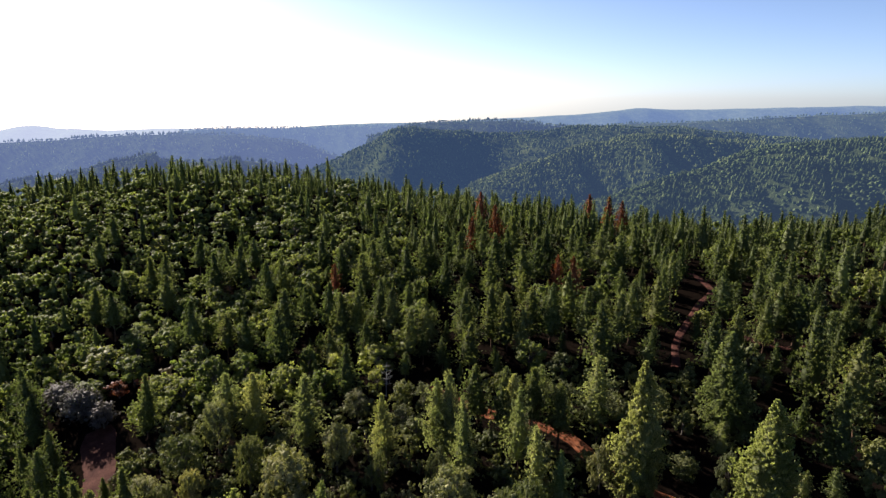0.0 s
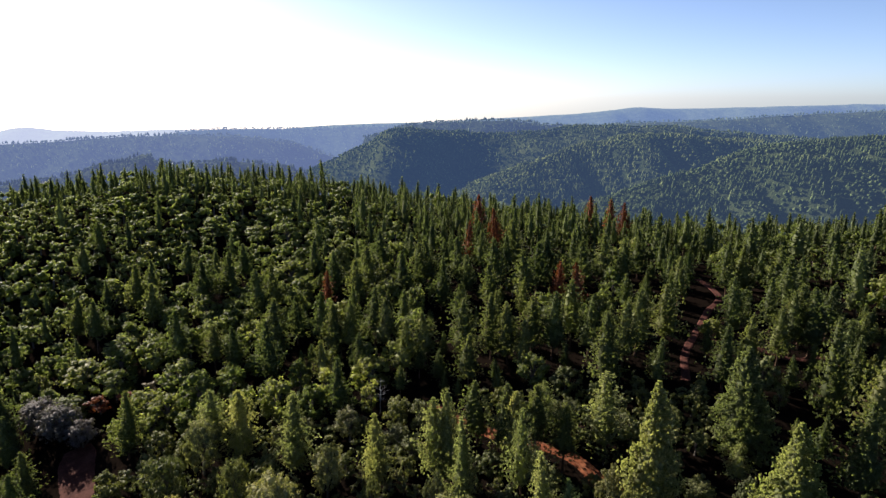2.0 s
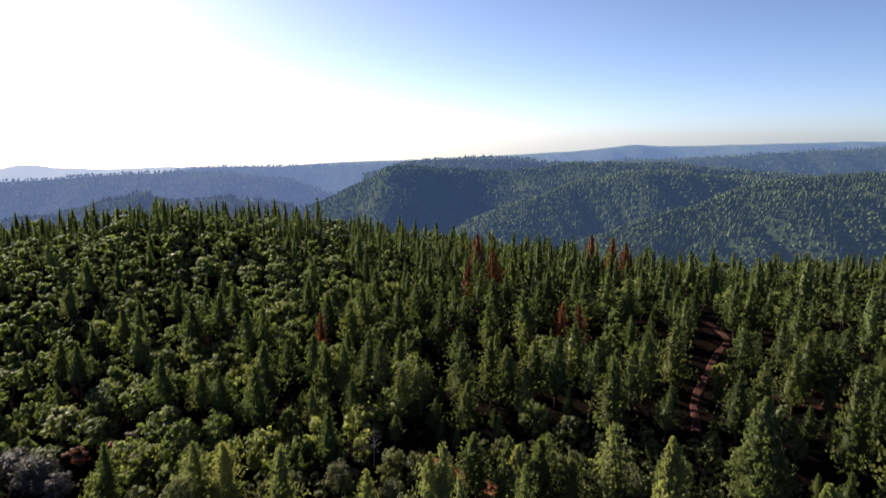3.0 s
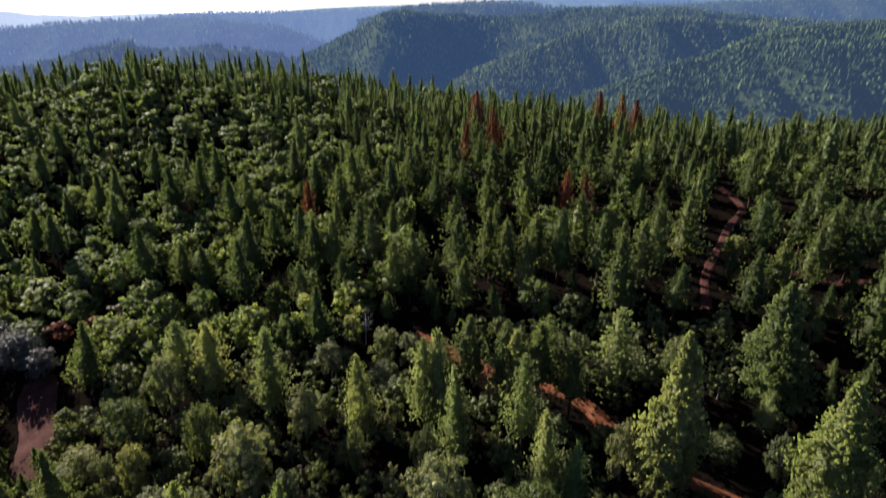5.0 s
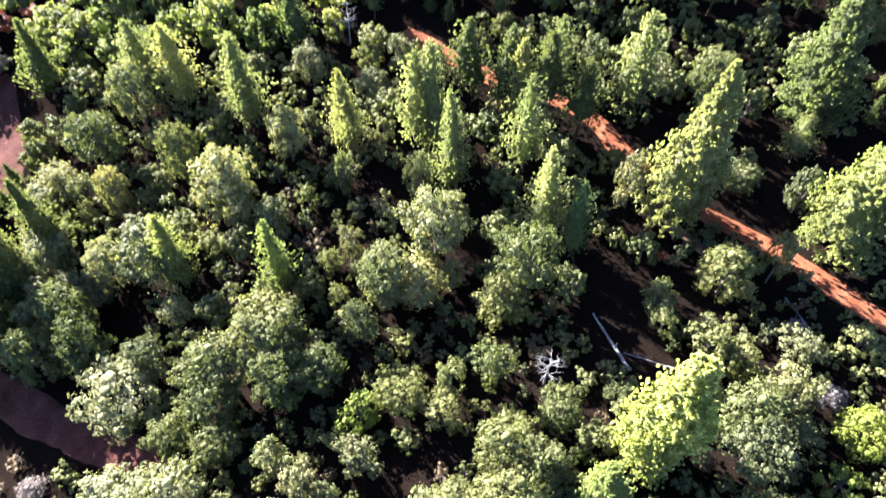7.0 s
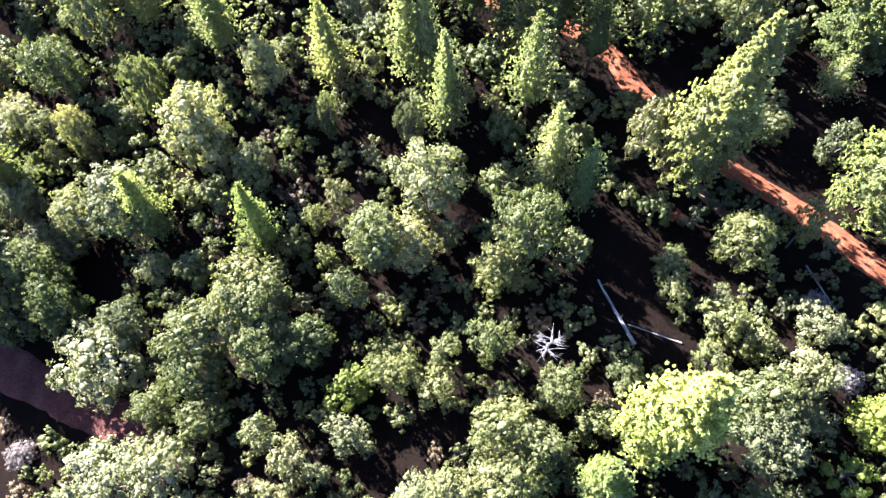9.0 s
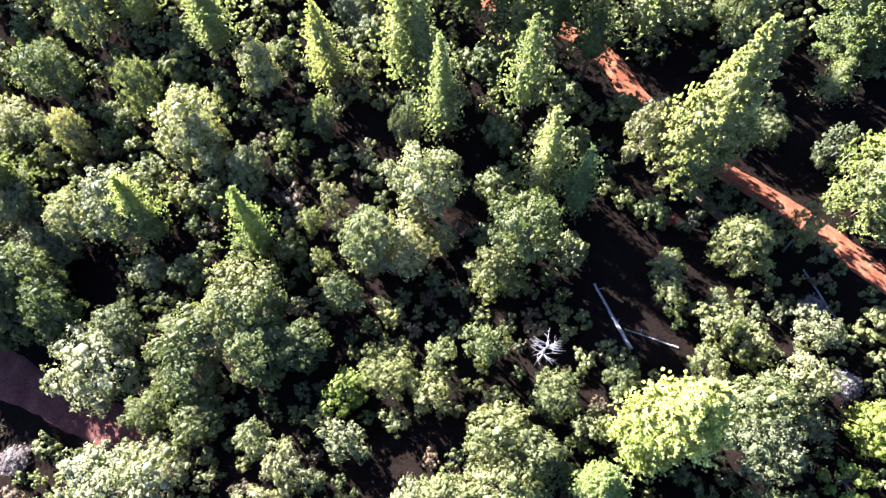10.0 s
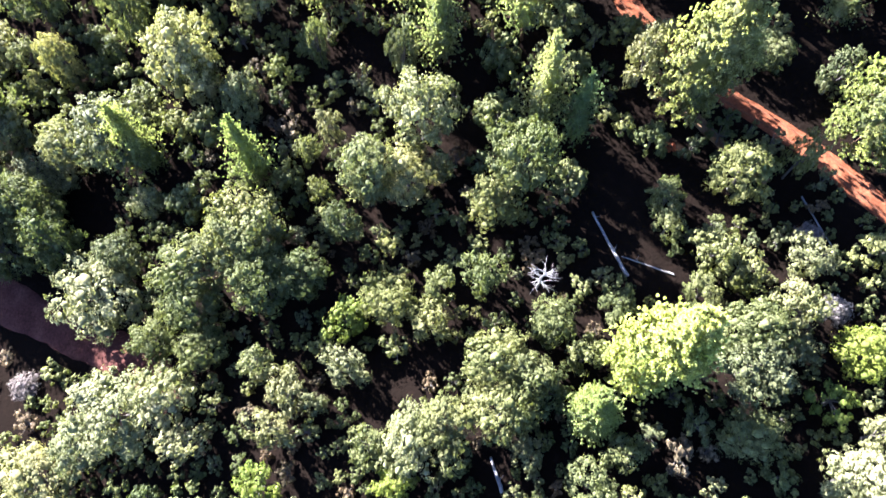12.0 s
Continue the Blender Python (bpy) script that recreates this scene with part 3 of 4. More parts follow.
# ---- the trees that stand out one by one: x, y, height, crown radius ----
OAKS_NEAR_1 = [(-21.5, 92.3, 12.5, 6.8), (-57.8, 100.7, 10.4, 6.2), (1.6, 104.7, 13.9, 6.2), (-5.7, 98.0, 13.2, 5.0), (13.3, 96.3, 16.0, 4.7), (9.9, 93.0, 9.8, 3.5), (29.1, 109.1, 11.5, 3.0), (45.2, 111.1, 5.7, 3.5), (51.6, 106.1, 8.8, 2.8), (45.1, 95.1, 9.7, 2.4), (38.8, 94.2, 9.8, 3.7), (-8.5, 91.4, 11.3, 2.6), (-41.0, 124.9, 14.8, 3.7)]
OAKS_NEAR_3 = [(-52.8, 140.9, 14.8, 4.5), (-57.8, 131.8, 13.5, 5.6), (-64.4, 126.5, 8.3, 4.1), (-52.0, 120.9, 12.8, 3.6), (-67.4, 123.6, 7.3, 5.3), (-61.6, 111.3, 10.3, 5.7), (-49.3, 107.5, 11.6, 4.2), (-42.2, 108.5, 12.3, 6.2), (-31.4, 116.9, 16.5, 6.1), (-22.7, 126.4, 12.4, 3.9), (-0.8, 113.2, 12.4, 2.4), (-12.7, 117.3, 10.4, 2.1), (-9.0, 136.7, 6.7, 3.5)]
OAKS_NEAR_2 = [(27.3, 135.3, 7.9, 3.3), (43.0, 125.5, 12.4, 3.8), (30.2, 92.0, 5.9, 2.8), (-20.2, 142.2, 8.4, 4.3), (-55.5, 97.1, 5.0, 4.8), (34.7, 86.4, 6.0, 1.9), (34.2, 98.9, 5.0, 1.9), (30.6, 94.4, 4.0, 1.7), (26.7, 102.6, 5.0, 1.9), (-13.9, 103.2, 7.0, 2.2), (-11.0, 106.1, 7.0, 2.2), (-12.3, 97.3, 6.0, 1.8), (-0.5, 98.1, 8.0, 4.2)]
OAKS_NEAR_4 = [(3.7, 98.9, 7.0, 2.1), (-6.0, 96.8, 9.0, 3.1), (-23.6, 112.3, 8.0, 3.8), (-30.7, 116.5, 10.0, 4.2), (-59.5, 124.3, 7.0, 2.6), (-57.6, 119.9, 6.0, 2.1), (-51.6, 119.8, 6.0, 2.5), (-6.7, 112.9, 5.0, 2.3), (-14.4, 118.8, 7.0, 2.3), (-1.9, 115.6, 8.0, 1.8), (-22.6, 100.8, 6.0, 2.6), (-37.4, 98.8, 6.0, 3.5), (-54.2, 104.4, 8.0, 4.4)]
OAKS_CLOSE_1 = [(-41.7, 85.2, 10.0, 6.3, 3), (-39.6, 90.6, 9.0, 3.6, 1), (-27.6, 87.6, 11.0, 5.7, 0), (-20.1, 89.7, 12.0, 5.6, 0), (-18.4, 84.2, 11.0, 4.8, 0), (-28.4, 82.7, 9.0, 4.4, 0), (-33.2, 78.9, 8.0, 3.7, 0), (-26.7, 77.5, 7.0, 3.8, 0), (-13.7, 85.7, 9.0, 3.7, 0), (-2.6, 81.8, 8.0, 3.7, 0), (3.1, 83.1, 8.0, 2.7, 0), (8.6, 84.0, 10.0, 3.3, 0), (2.3, 78.7, 7.0, 3.0, 0), (-8.2, 80.2, 6.0, 3.3, 2), (-19.0, 75.2, 7.0, 2.6, 3), (-7.8, 73.8, 8.0, 3.2, 1), (-14.8, 71.3, 8.0, 3.2, 1), (-16.6, 67.6, 8.0, 3.3, 1), (-11.4, 69.9, 7.0, 2.0, 1), (-37.4, 70.1, 9.0, 7.0, 3)]
OAKS_CLOSE_2 = [(-30.8, 71.8, 9.0, 4.5, 3), (-27.9, 66.3, 6.0, 3.3, 3), (-42.1, 66.4, 7.0, 3.7, 3), (-47.3, 62.6, 8.0, 5.3, 3), (-0.6, 65.5, 8.0, 4.4, 3), (3.4, 67.1, 8.0, 3.7, 0), (-5.0, 65.1, 7.0, 3.2, 0), (-1.9, 61.2, 6.0, 3.0, 2), (4.3, 64.0, 6.0, 2.5, 0), (-17.8, 61.1, 7.0, 3.1, 2), (9.4, 74.3, 9.5, 4.5, 0), (16.0, 77.9, 8.0, 3.7, 0), (9.8, 68.2, 9.0, 3.9, 0), (14.8, 70.2, 6.0, 3.2, 0), (12.8, 71.9, 8.5, 3.8, 0), (12.2, 64.1, 5.0, 2.4, 1), (19.4, 74.1, 6.5, 3.0, 0), (35.8, 71.8, 9.0, 3.8, 1), (36.7, 75.4, 10.0, 4.4, 0), (41.8, 78.0, 8.0, 3.2, 3)]
OAKS_CLOSE_3 = [(35.2, 64.9, 7.0, 3.6, 0), (34.3, 84.6, 8.0, 3.4, 0), (36.8, 82.4, 8.0, 2.9, 0), (32.9, 80.8, 6.0, 2.7, 0), (44.8, 84.1, 6.0, 3.1, 1), (47.6, 72.9, 8.0, 3.8, 2), (47.4, 64.6, 7.0, 2.4, 1), (43.5, 60.4, 9.0, 4.2, 3), (18.8, 60.5, 6.0, 3.1, 0), (22.2, 63.7, 6.0, 2.9, 0), (41.6, 73.8, 5.0, 2.3, 1), (24.1, 80.5, 4.0, 2.8, 0), (30.2, 88.9, 6.0, 2.2, 0)]
PINES_NEAR_1 = [(34.9, 105.7, 28.0, 4.6), (57.3, 122.1, 23.0, 5.2), (-31.1, 135.5, 18.6, 4.3), (-53.0, 148.1, 15.8, 4.4), (1.5, 124.1, 20.2, 3.6), (3.8, 115.7, 19.7, 3.1), (14.4, 128.1, 15.6, 3.5), (16.6, 105.7, 18.5, 3.6), (32.4, 128.4, 17.0, 4.9), (21.9, 135.2, 12.3, 3.4), (-20.7, 101.4, 17.1, 3.1), (25.2, 72.8, 24.0, 4.5), (-12.6, 126.3, 16.4, 2.9), (20.5, 102.2, 15.1, 2.7), (55.3, 99.6, 22.0, 5.0), (-44.4, 143.3, 17.2, 4.8), (-1.3, 125.1, 18.2, 3.7), (-38.2, 105.8, 16.0, 3.6), (15.0, 117.8, 18.8, 3.3), (-12.8, 127.0, 14.4, 2.4), (54.1, 116.0, 7.8, 2.5)]
PINES_AHEAD_1 = [(-75.4, 185.8, 19.0, 4.4), (-63.9, 183.0, 15.0, 3.5), (-56.6, 179.9, 15.0, 3.5), (-45.6, 183.0, 19.0, 4.4), (-30.4, 166.5, 13.0, 3.0), (-33.9, 186.2, 18.0, 4.1), (-28.8, 179.8, 17.0, 3.9), (-24.8, 179.8, 17.0, 3.9), (-20.4, 168.2, 13.0, 3.0), (-18.3, 182.7, 18.0, 4.1), (-14.8, 178.7, 16.0, 3.7), (-8.7, 163.9, 16.0, 3.7), (-4.0, 169.6, 15.0, 3.5), (-5.3, 163.9, 9.0, 2.1), (-0.1, 160.3, 9.0, 2.1), (6.5, 168.6, 18.0, 4.1), (6.8, 156.7, 14.0, 3.2), (13.3, 169.1, 18.0, 4.1), (17.2, 165.1, 17.0, 3.9), (20.4, 160.2, 14.0, 3.2), (23.2, 165.7, 17.0, 3.9), (28.4, 165.2, 18.0, 4.1), (33.8, 169.7, 19.0, 4.4), (36.8, 162.6, 17.0, 3.9)]
PINES_AHEAD_2 = [(30.3, 157.2, 8.0, 1.8), (38.3, 148.5, 19.0, 4.4), (43.7, 156.4, 18.0, 4.1), (48.8, 162.9, 18.0, 4.1), (48.8, 147.0, 13.0, 3.0), (57.8, 166.7, 17.0, 3.9), (74.9, 167.0, 18.0, 4.1), (63.1, 144.8, 16.0, 3.7), (69.2, 197.7, 16.0, 3.7), (89.7, 163.3, 17.0, 3.9), (89.3, 158.0, 18.0, 4.1), (86.1, 160.2, 16.0, 3.7), (80.4, 155.1, 15.0, 3.5), (100.7, 196.0, 17.0, 3.9), (114.6, 235.1, 17.0, 3.9), (92.2, 202.0, 17.0, 3.9), (88.1, 202.4, 17.0, 3.9), (96.5, 236.3, 17.0, 3.9), (66.2, 221.2, 17.0, 3.9), (58.2, 209.7, 17.0, 3.9), (52.7, 212.1, 18.0, 4.1), (44.1, 206.6, 17.0, 3.9), (30.5, 209.7, 17.0, 3.9), (25.3, 199.0, 18.0, 4.1)]
PINES_AHEAD_3 = [(25.4, 233.8, 18.0, 4.1), (18.0, 214.0, 18.0, 4.1), (14.8, 238.6, 17.0, 3.9), (5.8, 220.1, 17.0, 3.9), (0.3, 203.2, 16.0, 3.7), (-3.8, 221.5, 17.0, 3.9), (-6.9, 218.1, 17.0, 3.9), (-11.2, 210.8, 17.0, 3.9), (-20.9, 233.7, 17.0, 3.9), (-24.0, 215.8, 18.0, 4.1), (-34.7, 217.6, 17.0, 3.9), (-44.0, 233.3, 16.0, 3.7), (-26.3, 208.0, 17.0, 3.9), (-53.6, 212.5, 17.0, 3.9), (-57.2, 208.5, 18.0, 4.1), (-69.1, 234.1, 16.0, 3.7), (-71.9, 226.2, 17.0, 3.9), (-79.7, 219.8, 18.0, 4.1), (-90.4, 236.0, 17.0, 3.9), (-98.8, 225.7, 17.0, 3.9), (-103.1, 223.6, 17.0, 3.9), (-133.1, 260.4, 16.0, 3.7), (-130.7, 242.9, 17.0, 3.9), (-117.4, 209.7, 16.0, 3.7)]
PINES_AHEAD_4 = [(-107.5, 203.3, 17.0, 3.9), (-91.9, 208.5, 18.0, 4.1)]
OAKS_AHEAD_1 = [(-36.4, 167.0, 9.0, 3.8), (-27.0, 157.9, 10.0, 4.2), (-7.2, 197.9, 11.0, 4.4), (-13.5, 214.8, 9.0, 6.4), (-52.7, 232.7, 10.0, 6.9), (-69.8, 163.2, 9.0, 5.8), (-102.5, 185.7, 9.0, 8.0), (-90.2, 178.5, 9.0, 6.3), (-100.4, 171.9, 8.0, 6.1), (-16.8, 152.7, 7.0, 2.9), (-96.9, 197.0, 8.0, 6.9), (-114.1, 231.0, 9.0, 6.1), (-112.6, 255.9, 9.0, 6.6), (-109.8, 211.8, 8.0, 5.7), (-73.3, 266.6, 9.0, 6.8), (-60.9, 264.0, 10.0, 7.7), (-91.6, 269.6, 10.0, 7.9), (-40.8, 272.6, 10.0, 6.0), (71.6, 172.1, 5.0, 3.9), (72.4, 137.2, 6.0, 2.1), (-54.0, 155.2, 9.0, 4.9)]
DEAD_PINES_1 = [(69.9, 271.4, 19.5, 3.7), (65.1, 285.0, 19.0, 3.5), (16.0, 270.6, 19.5, 3.7), (21.0, 250.1, 18.5, 3.5), (34.1, 191.1, 16.5, 3.1), (-36.0, 208.3, 14.5, 2.8), (78.4, 285.0, 17.0, 3.4), (10.8, 241.5, 16.5, 3.1), (39.4, 187.5, 16.5, 3.1)]


def near_road(x, y, gap):
    for line, half in ((LINE_A, 1.7), (LINE_B, 3.6), *((t, 2.0) for t in TRAIL_LINES)):
        if np.min(np.hypot(line[:, 0] - x, line[:, 1] - y)) < half + gap:
            return True
    return False


LINE_A, LINE_B, TRAIL_LINES = smooth_line(ROAD_A), smooth_line(ROAD_B), [smooth_line(t) for t in SKID_TRAILS]
taken = {}


def claim(x, y, r):
    taken.setdefault((int(x // 10), int(y // 10)), []).append((x, y, r))


def free(x, y, r, k=0.75):
    i, j = int(x // 10), int(y // 10)
    return all(math.hypot(x - a, y - b) > (r + c) * k for p in (-1, 0, 1) for q in (-1, 0, 1) for a, b, c in taken.get((i + p, j + q), ()))


P_LABEL = "tall green pine with a dense pointed crown"
O_LABEL = "round-crowned green oak in full leaf"
pine_count, oak_count, bush_count = 0, 0, 0
for i, (x, y, h, r) in enumerate(PINES_NEAR_1):
    claim(x, y, r)
    pine_count += 1
    if i in (11, 14):
        stand("pine_tree", PALE_PINE if i == 11 else GIANT_PINE, x, y, h, r, "tall bright yellow-green pine with a full sunlit crown", "pine tree", "forest pines", lean=0.01)
    elif i in (0, 1):
        stand("pine_tree", TALL_PINE, x, y, h, r, "very tall full-crowned pine beside the dirt road", "pine tree", "forest pines", lean=0.01)
    elif i in (10, 17):
        stand("pine_tree", BRIGHT_PINES, x, y, h, r, "slim light green young pine among oaks", "pine tree", "forest pines", lean=0.02)
    elif i == 13:
        stand("fir_tree", FIRS, x, y, h, r, "blue-green fir beside a lighter pine", "fir tree", "forest firs", lean=0.02)
    else:
        stand("pine_tree", PINES_NEAR, x, y, h, r, P_LABEL, "pine tree", "forest pines", lean=0.02)
for i, (x, y, h, r) in enumerate(OAKS_NEAR_1 + OAKS_NEAR_2 + OAKS_NEAR_3 + OAKS_NEAR_4):
    claim(x, y, r)
    if h < 5.5:
        bush_count += 1
        stand("shrub", BUSHES[("green", "grey", "green")[i % 3]], x, y, h, r, "low bushy evergreen shrub in the undergrowth", "shrub", "forest shrubs", False)
        continue
    oak_count += 1
    if (x < -22 and y > 94 and i % 3) or (-10 < x < 6 and 94 < y < 108):
        stand("oak_tree", PALE_OAKS, x, y, h, r, "pale cream-green oak with sunlit clumped leaves", "oak tree", "forest oaks", False)
    elif i % 5 in (1, 3):
        stand("oak_tree", GREY_OAKS, x, y, h, r, "broad grey-green live oak with clumped foliage", "oak tree", "forest oaks", False)
    elif i == 17:
        stand("oak_tree", BRIGHT_OAKS, x, y, h, r, "bright yellow-green leafy oak in sunlight", "oak tree", "forest oaks", False)
    else:
        stand("oak_tree", OAKS_HI, x, y, h, r, O_LABEL, "oak tree", "forest oaks", False)
OAK_TONES = [(OAKS_HI, O_LABEL), (GREY_OAKS, "broad grey-green live oak with clumped foliage"), (BRIGHT_OAKS, "bright yellow-green leafy oak in sunlight"), (PALE_OAKS, "pale cream-green oak with sunlit clumped leaves")]
for x, y, h, r, tone in OAKS_CLOSE_1 + OAKS_CLOSE_2 + OAKS_CLOSE_3:
    claim(x, y, r)
    oak_count += 1
    shapes, label = OAK_TONES[tone]
    stand("oak_tree", shapes, x, y, h, r, label, "oak tree", "forest oaks", False)
for x, y, h, r in ((2.0, 137.0, 10, 3.4), (-4.5, 141.5, 9, 3.2), (17.2, 121.8, 10, 3.2), (31.0, 112.6, 8, 2.8), (39.8, 113.6, 7, 2.8)):
    claim(x, y, r)
    oak_count += 1
    stand("oak_tree", GREY_OAKS, x, y, h, r, "grey-green oak overhanging a red dirt road", "oak tree", "forest oaks", False)
# oaks set tall to shade the track, the last one out of view
for x, y, h, r in ((-50, 93, 13, 5.0), (-57, 93, 13, 5.0), (-54, 99, 14, 5.0), (-66, 100, 16, 4.5)):
    claim(x, y, r)
    oak_count += 1
    stand("oak_tree", OAKS_HI, x, y, h, r, "tall dark green oak beside a dirt track", "oak tree", "forest oaks", False)
claim(19.6, 67.9, 2.8)
stand("pine_tree", PALE_PINE, 19.6, 67.9, 10.0, 3.0, "small pale yellow-green pine beside a taller pine", "pine tree", "forest pines", lean=0.02)
# pines added to shade the dirt tracks, most out of view; four screen road
PINES_ADDED = [(-63.5, 96.0, 19, 3.8), (-71, 98.5, 19, 3.8), (-66, 108, 20, 3.8), (-70, 112, 20, 3.8), (-64, 103, 18, 3.5), (-69, 98, 18, 3.5), (-78, 112, 20, 3.8), (-62, 114, 19, 3.6), (8.0, 134.5, 15, 3.6), (13.5, 130.5, 16, 3.8), (18.5, 127.0, 17, 4.0), (23.5, 122.5, 15, 3.5), (-75, 100.5, 18, 3.8), (-79, 105, 17, 3.6), (-72, 106, 16, 3.4), (-84, 108, 18, 4.0), (-88, 103.5, 17, 3.8), (-80, 88, 17, 3.8), (-76, 83, 16, 3.5), (-87, 90, 18, 3.9), (-105, 152, 17, 3.4), (-109, 159, 19, 3.8), (-114, 164, 19, 3.8), (-93, 140, 15, 3.4), (-90, 131, 16, 3.5)]
for x, y, h, r in PINES_ADDED + PINES_AHEAD_1 + PINES_AHEAD_2 + PINES_AHEAD_3 + PINES_AHEAD_4:
    r *= 1.2
    claim(x, y, r)
    pine_count += 1
    stand("pine_tree", PINES_HI if y < 185 else PINES_MID, x, y, h, r, P_LABEL, "pine tree", "forest pines")
PINES_RIGHT = [(77.8, 129.1, 24, 4.8), (81.8, 118.8, 22, 5.2), (91.0, 121.0, 24, 5.2), (71.5, 108.0, 20, 4.6)]
for x, y, h, r in PINES_RIGHT:
    claim(x, y, r)
    pine_count += 1
    stand("pine_tree", PINES_HI, x, y, h, r, "tall broad-crowned green pine above bare soil", "pine tree", "forest pines", lean=0.02)
for x, y, h, r in OAKS_AHEAD_1:
    claim(x, y, r)
    oak_count += 1
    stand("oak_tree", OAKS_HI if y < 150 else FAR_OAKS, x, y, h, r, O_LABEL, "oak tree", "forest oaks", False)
for x, y, h, r in DEAD_PINES_1:
    claim(x, y, r)
    stand("dead_pine_tree", DEAD_PINES, x, y, h, r, "dead pine with rust-red needles among green pines", "dead pine", "dead pines")

# ---- dead wood on the ground and small odd shrubs ----
def snag(x, y, h, seed):
    rng = random.Random(seed)
    v, f = [], []
    tube([(0, 0, 0), (0.1, 0.05, h * 0.5), (0.25, -0.1, h)], [0.16, 0.11, 0.04], 8, v, f)
    bv, bf = [], []
    for k in range(30):
        z = h * rng.uniform(0.35, 0.98)
        a, n = rng.uniform(0, 6.28), rng.uniform(0.9, 2.4)
        o = Vector((0.2 * z / h, -0.05, z))
        m = o + Vector((math.cos(a), math.sin(a), 0.25)) * n * 0.5
        tip = m + Vector((math.cos(a + rng.uniform(-0.6, 0.6)), math.sin(a + rng.uniform(-0.6, 0.6)), 0.5)) * n * 0.5
        tube([tuple(o), tuple(m), tuple(tip)], [0.042, 0.03, 0.01], 4, bv, bf)
        tube([tuple(m), tuple(m + Vector((math.cos(a + 1), math.sin(a + 1), 0.4)) * n * 0.4)], [0.022, 0.008], 3, bv, bf)
    top = tagged(new("dead_tree"), "small bare grey dead tree with twisted branches", "dead tree")
    top.location = (x, y, float(ground(x, y)) - 0.1)
    part("trunk", mesh_from("dead_trunk", v, f, PALE_WOOD, True), top)
    part("branches", mesh_from("dead_branches", bv, bf, PALE_WOOD, True), top)


def fallen(a, b, r, seed, label):
    rng = random.Random(seed)
    n = 14
    pts, rad = [], []
    for i in range(n):
        t = i / (n - 1)
        x, y = a[0] + (b[0] - a[0]) * t, a[1] + (b[1] - a[1]) * t
        pts.append((x + rng.gauss(0, 0.02), y + rng.gauss(0, 0.02), float(ground(x, y)) + r * (1 - 0.5 * t)))
        rad.append(r * (1 - 0.45 * t) * rng.uniform(0.93, 1.07))
    v, f = [], []
    tube(pts, rad, 9, v, f)
    top = tagged(new("fallen_log"), label, "fallen log", "fallen logs")
    part("trunk", mesh_from("fallen_trunk", v, f, PALE_WOOD, True), top)
    for k in range(5):
        i = rng.randrange(4, n - 1)
        o = Vector(pts[i])
        sv, sf = [], []
        tube([tuple(o), tuple(o + Vector((rng.uniform(-0.7, 0.7), rng.uniform(-0.7, 0.7), rng.uniform(0.2, 0.6))))], [rad[i] * 0.4, 0.01], 4, sv, sf)
        part("branch_stub", mesh_from("branch_stub", sv, sf, PALE_WOOD, True), top)


for x, y, r in ((15.0, 83.2, 2.2), (24, 88, 3.5), (28, 85, 2.5), (9.2, 62, 1.5)):
    claim(x, y, r)
snag(15.0, 83.2, 6.5, 3)
snag(-14.2, 151.5, 9.0, 4)
fallen((25.6, 83.8), (22.3, 92.3), 0.24, 1, "pale bleached fallen trunk in a dark clearing")
fallen((30.9, 83.7), (25.2, 86.4), 0.10, 2, "thin pale fallen trunk in a dark clearing")
fallen((9.7, 60.0), (8.6, 63.8), 0.25, 3, "short pale fallen trunk in deep shade")
fallen((46.8, 92.5), (49.2, 85.5), 0.12, 4, "thin grey fallen branch beside the dirt road")
ODD = [(44.3, 68.3, 4.2, 3.2, "bright", "vivid yellow-green low shrub"), (32.5, 99.9, 1.8, 0.9, "rust", "small red-leaved shrub in shade"), (28.3, 63.3, 4.0, 2.5, "brown", "dry brown half-bare shrub"), (-53.2, 74.9, 2.6, 2.3, "twigs", "bare grey twiggy shrub beside the dirt track"), (-57.9, 79.2, 1.8, 1.8, "brown", "dry tan brush at the track edge"), (-60.0, 75.5, 2.0, 2.2, "brown", "dry tan brush at the track edge"), (-52.0, 70.0, 2.4, 2.2, "brown", "dry tan brush at the track edge"), (46.0, 87.0, 3.0, 2.0, "twigs", "bare grey twiggy shrub beside oaks"), (43.0, 77.5, 3.2, 2.4, "brown", "dry brown half-bare shrub"), (47.0, 78.2, 2.8, 1.8, "twigs", "bare grey twiggy shrub beside oaks"), (-92.0, 172.5, 6.0, 4.5, "rust", "dark red-brown dead brush"), (-84.5, 173.0, 5.5, 4.0, "rust", "dark red-brown dead brush"), (-79.0, 177.0, 5.0, 3.5, "brown", "dry brown half-bare shrub"), (-90.5, 160.0, 8.0, 5.0, "twigs", "leafless grey-purple oak thicket"), (-98.5, 164.0, 11.0, 6.5, "twigs", "leafless grey-purple oak thicket"), (-107.0, 169.0, 11.0, 6.5, "twigs", "leafless grey-purple oak thicket"), (-76.0, 136.0, 4.0, 2.2, "brown", "dry brown half-bare shrub"), (74.0, 176.0, 3.0, 2.4, "bright", "vivid yellow-green low shrub")]
for x, y, h, r, tone, label in ODD:
    claim(x, y, r)
    bush_count += 1
    stand("shrub", BUSHES[tone], x, y, h, r, label, "shrub", "forest shrubs", False)

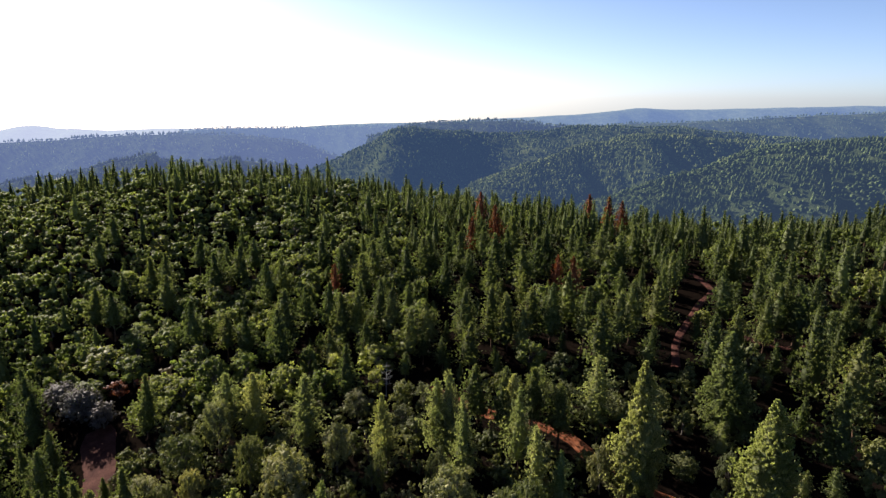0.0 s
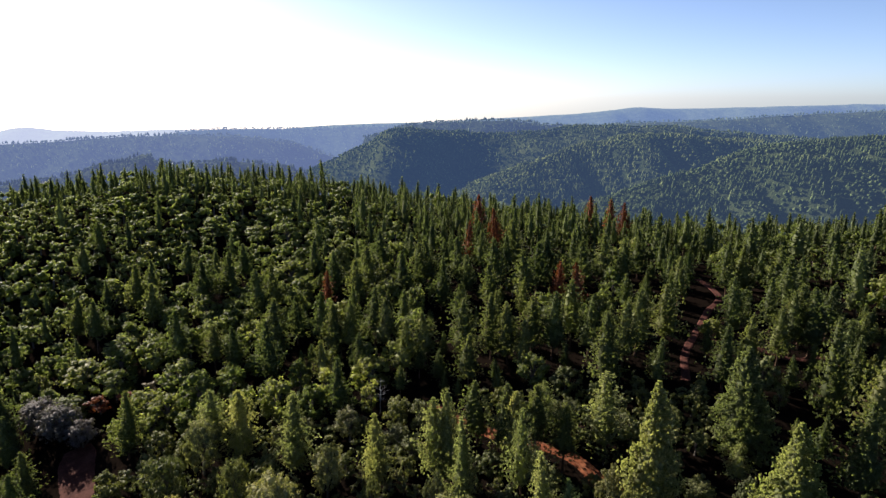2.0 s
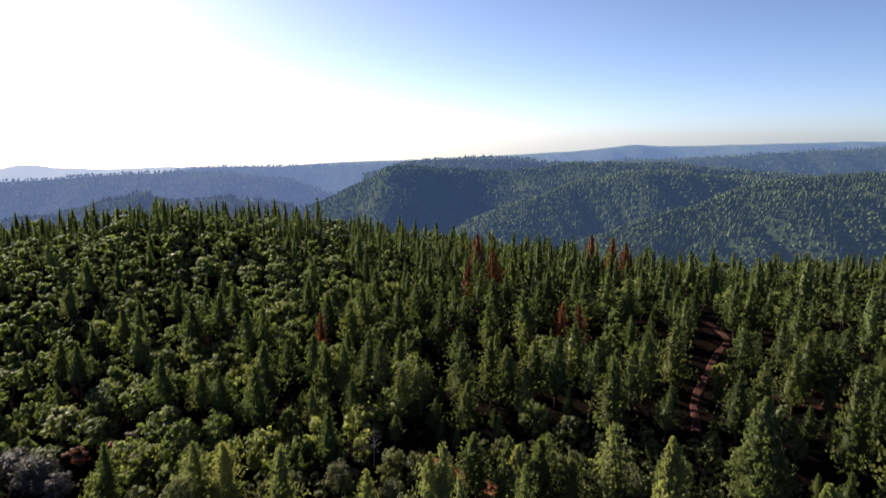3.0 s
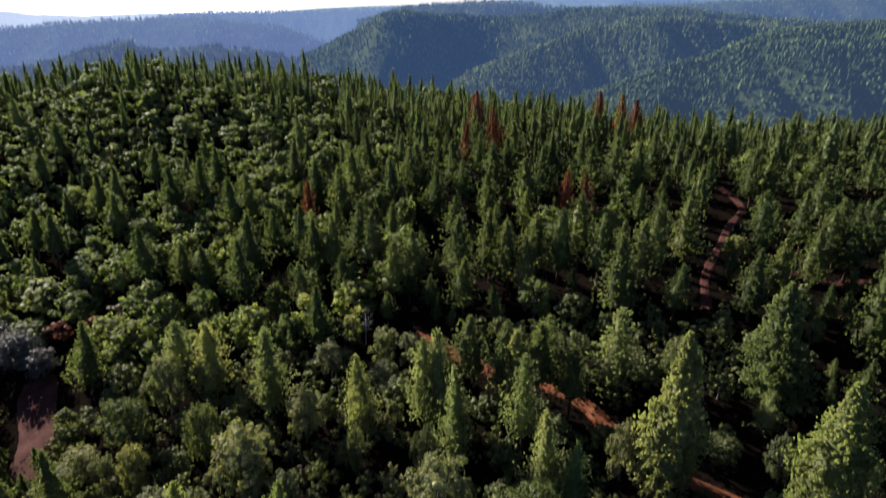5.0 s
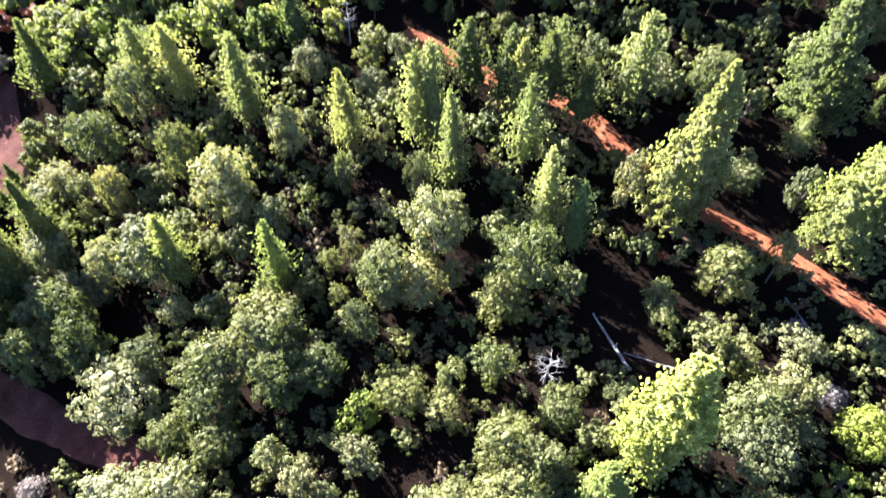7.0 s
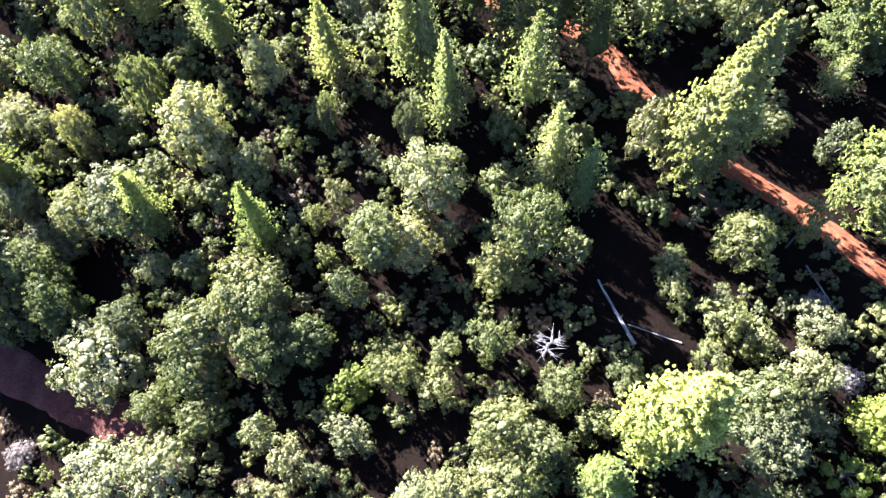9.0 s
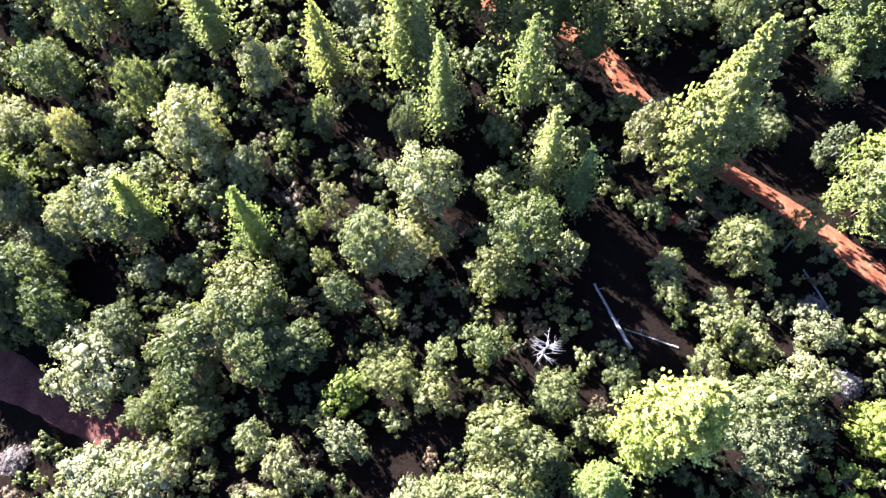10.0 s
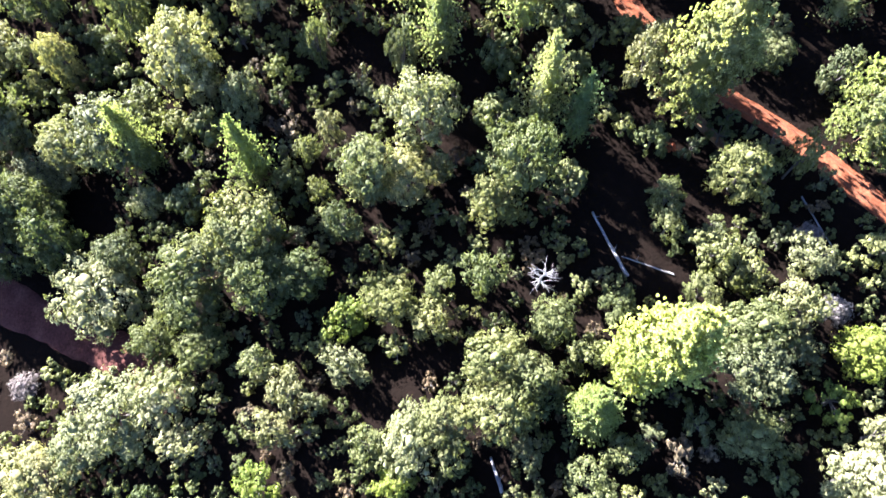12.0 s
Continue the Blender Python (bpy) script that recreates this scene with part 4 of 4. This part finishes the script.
# ---- the rest of the forest ----
fill_rng = random.Random(21)
CLEARINGS = [(60, 111, 7), (64, 127, 6), (51, 119, 5), (67, 114, 6), (62, 138, 6), (84, 213, 7), (79, 192, 8), (65, 169, 8), (59, 155, 7), (98, 190, 6), (82, 169, 6), (80, 151, 5), (70, 180, 7), (50, 146, 5), (36, 150, 4), (5, 146, 5), (-15, 150, 5), (-88, 150, 8), (-94, 154, 8), (-84, 163, 5), (-86, 168, 4), (40, 108.5, 5), (46, 104, 5), (49, 108, 5), (43, 113, 4), (36, 114, 4), (53, 101, 4), (35, 119, 4), (33, 104, 3.5), (66, 168, 9), (86, 205, 8), (100, 194, 7), (80, 160, 7), (60, 152, 5), (-84, 143, 8), (57, 112, 8), (-24, 99, 4), (-58, 78, 8), (-62, 70, 7), (24.7, 97.9, 4.3), (24.6, 90.4, 4.9), (27.6, 83.8, 3.0), (-8.2, 116.9, 4.5), (4.9, 114.7, 4.8), (9.5, 110.2, 3.1), (-33.5, 100.7, 3.6), (-47.0, 99.8, 5.0), (-11.5, 85.0, 3.2), (-2.5, 72.2, 3.9), (1.5, 75.2, 3.0), (53.4, 114.3, 4.5), (28.7, 108.1, 3.0), (35.4, 92.4, 2.7), (-27.5, 118.8, 3.4), (32.2, 96.6, 3.2)]


def open_spot(x, y):
    return any(math.hypot(x - a, y - b) < r for a, b, r in CLEARINGS)


def pine_share(x, y):
    """How much of the forest is pine: nearly all to the right, oaks in the hollow to the left, pines again along the crest."""
    if y > 288 - 0.15 * x:
        return 0.85
    if x > -15:
        return 0.95
    if y < 200:
        return 0.36
    return 0.20


rest = []
for trial in range(60000):
    y = fill_rng.uniform(30, 362)
    half = 60.0 if y < 100 else 0.70 * y + 16
    x = fill_rng.uniform(-half, half)
    if y > 352 - 0.2 * x:
        continue
    pine = fill_rng.random() < pine_share(x, y)
    if x < -75 and y < 150 and x > -110:
        pine = True
    if y < 150 and -75 < x < 62:
        # between the trees of the foreground only undergrowth
        h, pine = (fill_rng.triangular(1.5, 6.0, 3.0) if y < 92 else fill_rng.triangular(2.0, 9.0, 4.5)), False
        r = h * fill_rng.uniform(0.42, 0.56)
    elif pine:
        h = fill_rng.uniform(12, 20) if fill_rng.random() < 0.75 else fill_rng.uniform(5, 10)
        if y > 285 - 0.15 * x:
            h *= fill_rng.uniform(0.6, 0.95)
        r = h * (fill_rng.uniform(0.22, 0.32) if y < 240 else fill_rng.uniform(0.17, 0.25))
    else:
        h = fill_rng.uniform(7, 12.5)
        r = h * fill_rng.uniform(0.44, 0.60)
    if not free(x, y, r, (1.06 if x > -15 and y < 240 else 0.92) if pine else (0.95 if y < 45 else 0.72 if y < 92 else 0.70 if y < 150 else 0.70)) or open_spot(x, y) or near_road(x, y, 0.6 * r if pine else 0.75 * r):
        continue
    claim(x, y, r)
    rest.append((math.hypot(x - 4, y - 95), x, y, h, r, pine))
rest.sort()
lots, low = {True: [], False: []}, []
for d, x, y, h, r, pine in rest:
    if pine and pine_count < 300:
        pine_count += 1
        stand("pine_tree", PINES_MID if d > 60 else PINES_HI, x, y, h, r, P_LABEL if h > 10 else "small young green pine between taller pines", "pine tree", "forest pines")
    elif not pine and h < 5.2 and bush_count < 300:
        bush_count += 1
        stand("shrub", BUSHES[fill_rng.choice(("green", "green", "grey", "green", "green", "green", "brown"))], x, y, h, r, "low bushy evergreen shrub in the undergrowth", "shrub", "forest shrubs", False)
    elif not pine and h >= 5.2 and oak_count < 300:
        oak_count += 1
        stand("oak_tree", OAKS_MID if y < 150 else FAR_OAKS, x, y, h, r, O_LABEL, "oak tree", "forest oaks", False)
    elif y < 150 and not pine:
        low.append((x, y, h, r))
    else:
        lots[pine].append((x, y, h, r))


def joined(name, label, shapes, rows, pine, wood, leaf):
    """Far trees, too many to count, as one object."""
    V, F, slots, n = [], [], [], 0
    for x, y, h, r in rows:
        (tv, tf), (cv, cf) = fill_rng.choice(shapes)
        a = fill_rng.uniform(0, 6.28)
        turn = np.array([[math.cos(a), math.sin(a), 0], [-math.sin(a), math.cos(a), 0], [0, 0, 1]])
        size = [r / 0.235, r / 0.235, h] if pine else [r / 1.05, r / 1.05, h / 1.95]
        for v, f, slot in ((tv, tf, 0), (cv, cf, 1)):
            V.append((v * size) @ turn + [x, y, float(ground(x, y)) - 0.2])
            F += [tuple(k + n for k in q) for q in (f.tolist() if hasattr(f, "tolist") else f)]
            slots += [slot] * len(f)
            n += len(v)
    me = bpy.data.meshes.new(name)
    me.from_pydata(np.concatenate(V).tolist(), [], F)
    me.materials.append(wood)
    me.materials.append(leaf)
    me.polygons.foreach_set("material_index", slots)
    me.polygons.foreach_set("use_smooth", [True] * len(F))
    me.update()
    tagged(new(name, me), label, "woods", kind="stuff")


joined("pine_woods", "dense green pine woods on the slope up to the crest", pine_low, lots[True], True, BARK, PINE)
joined("oak_woods", "light green oak woods in the hollow below the crest", oak_low, lots[False], False, OAK_BARK, OAK_HAZED)
joined("undergrowth", "dark green brush filling the shade between the trees", bush_low, low, False, OAK_BARK, OAK)
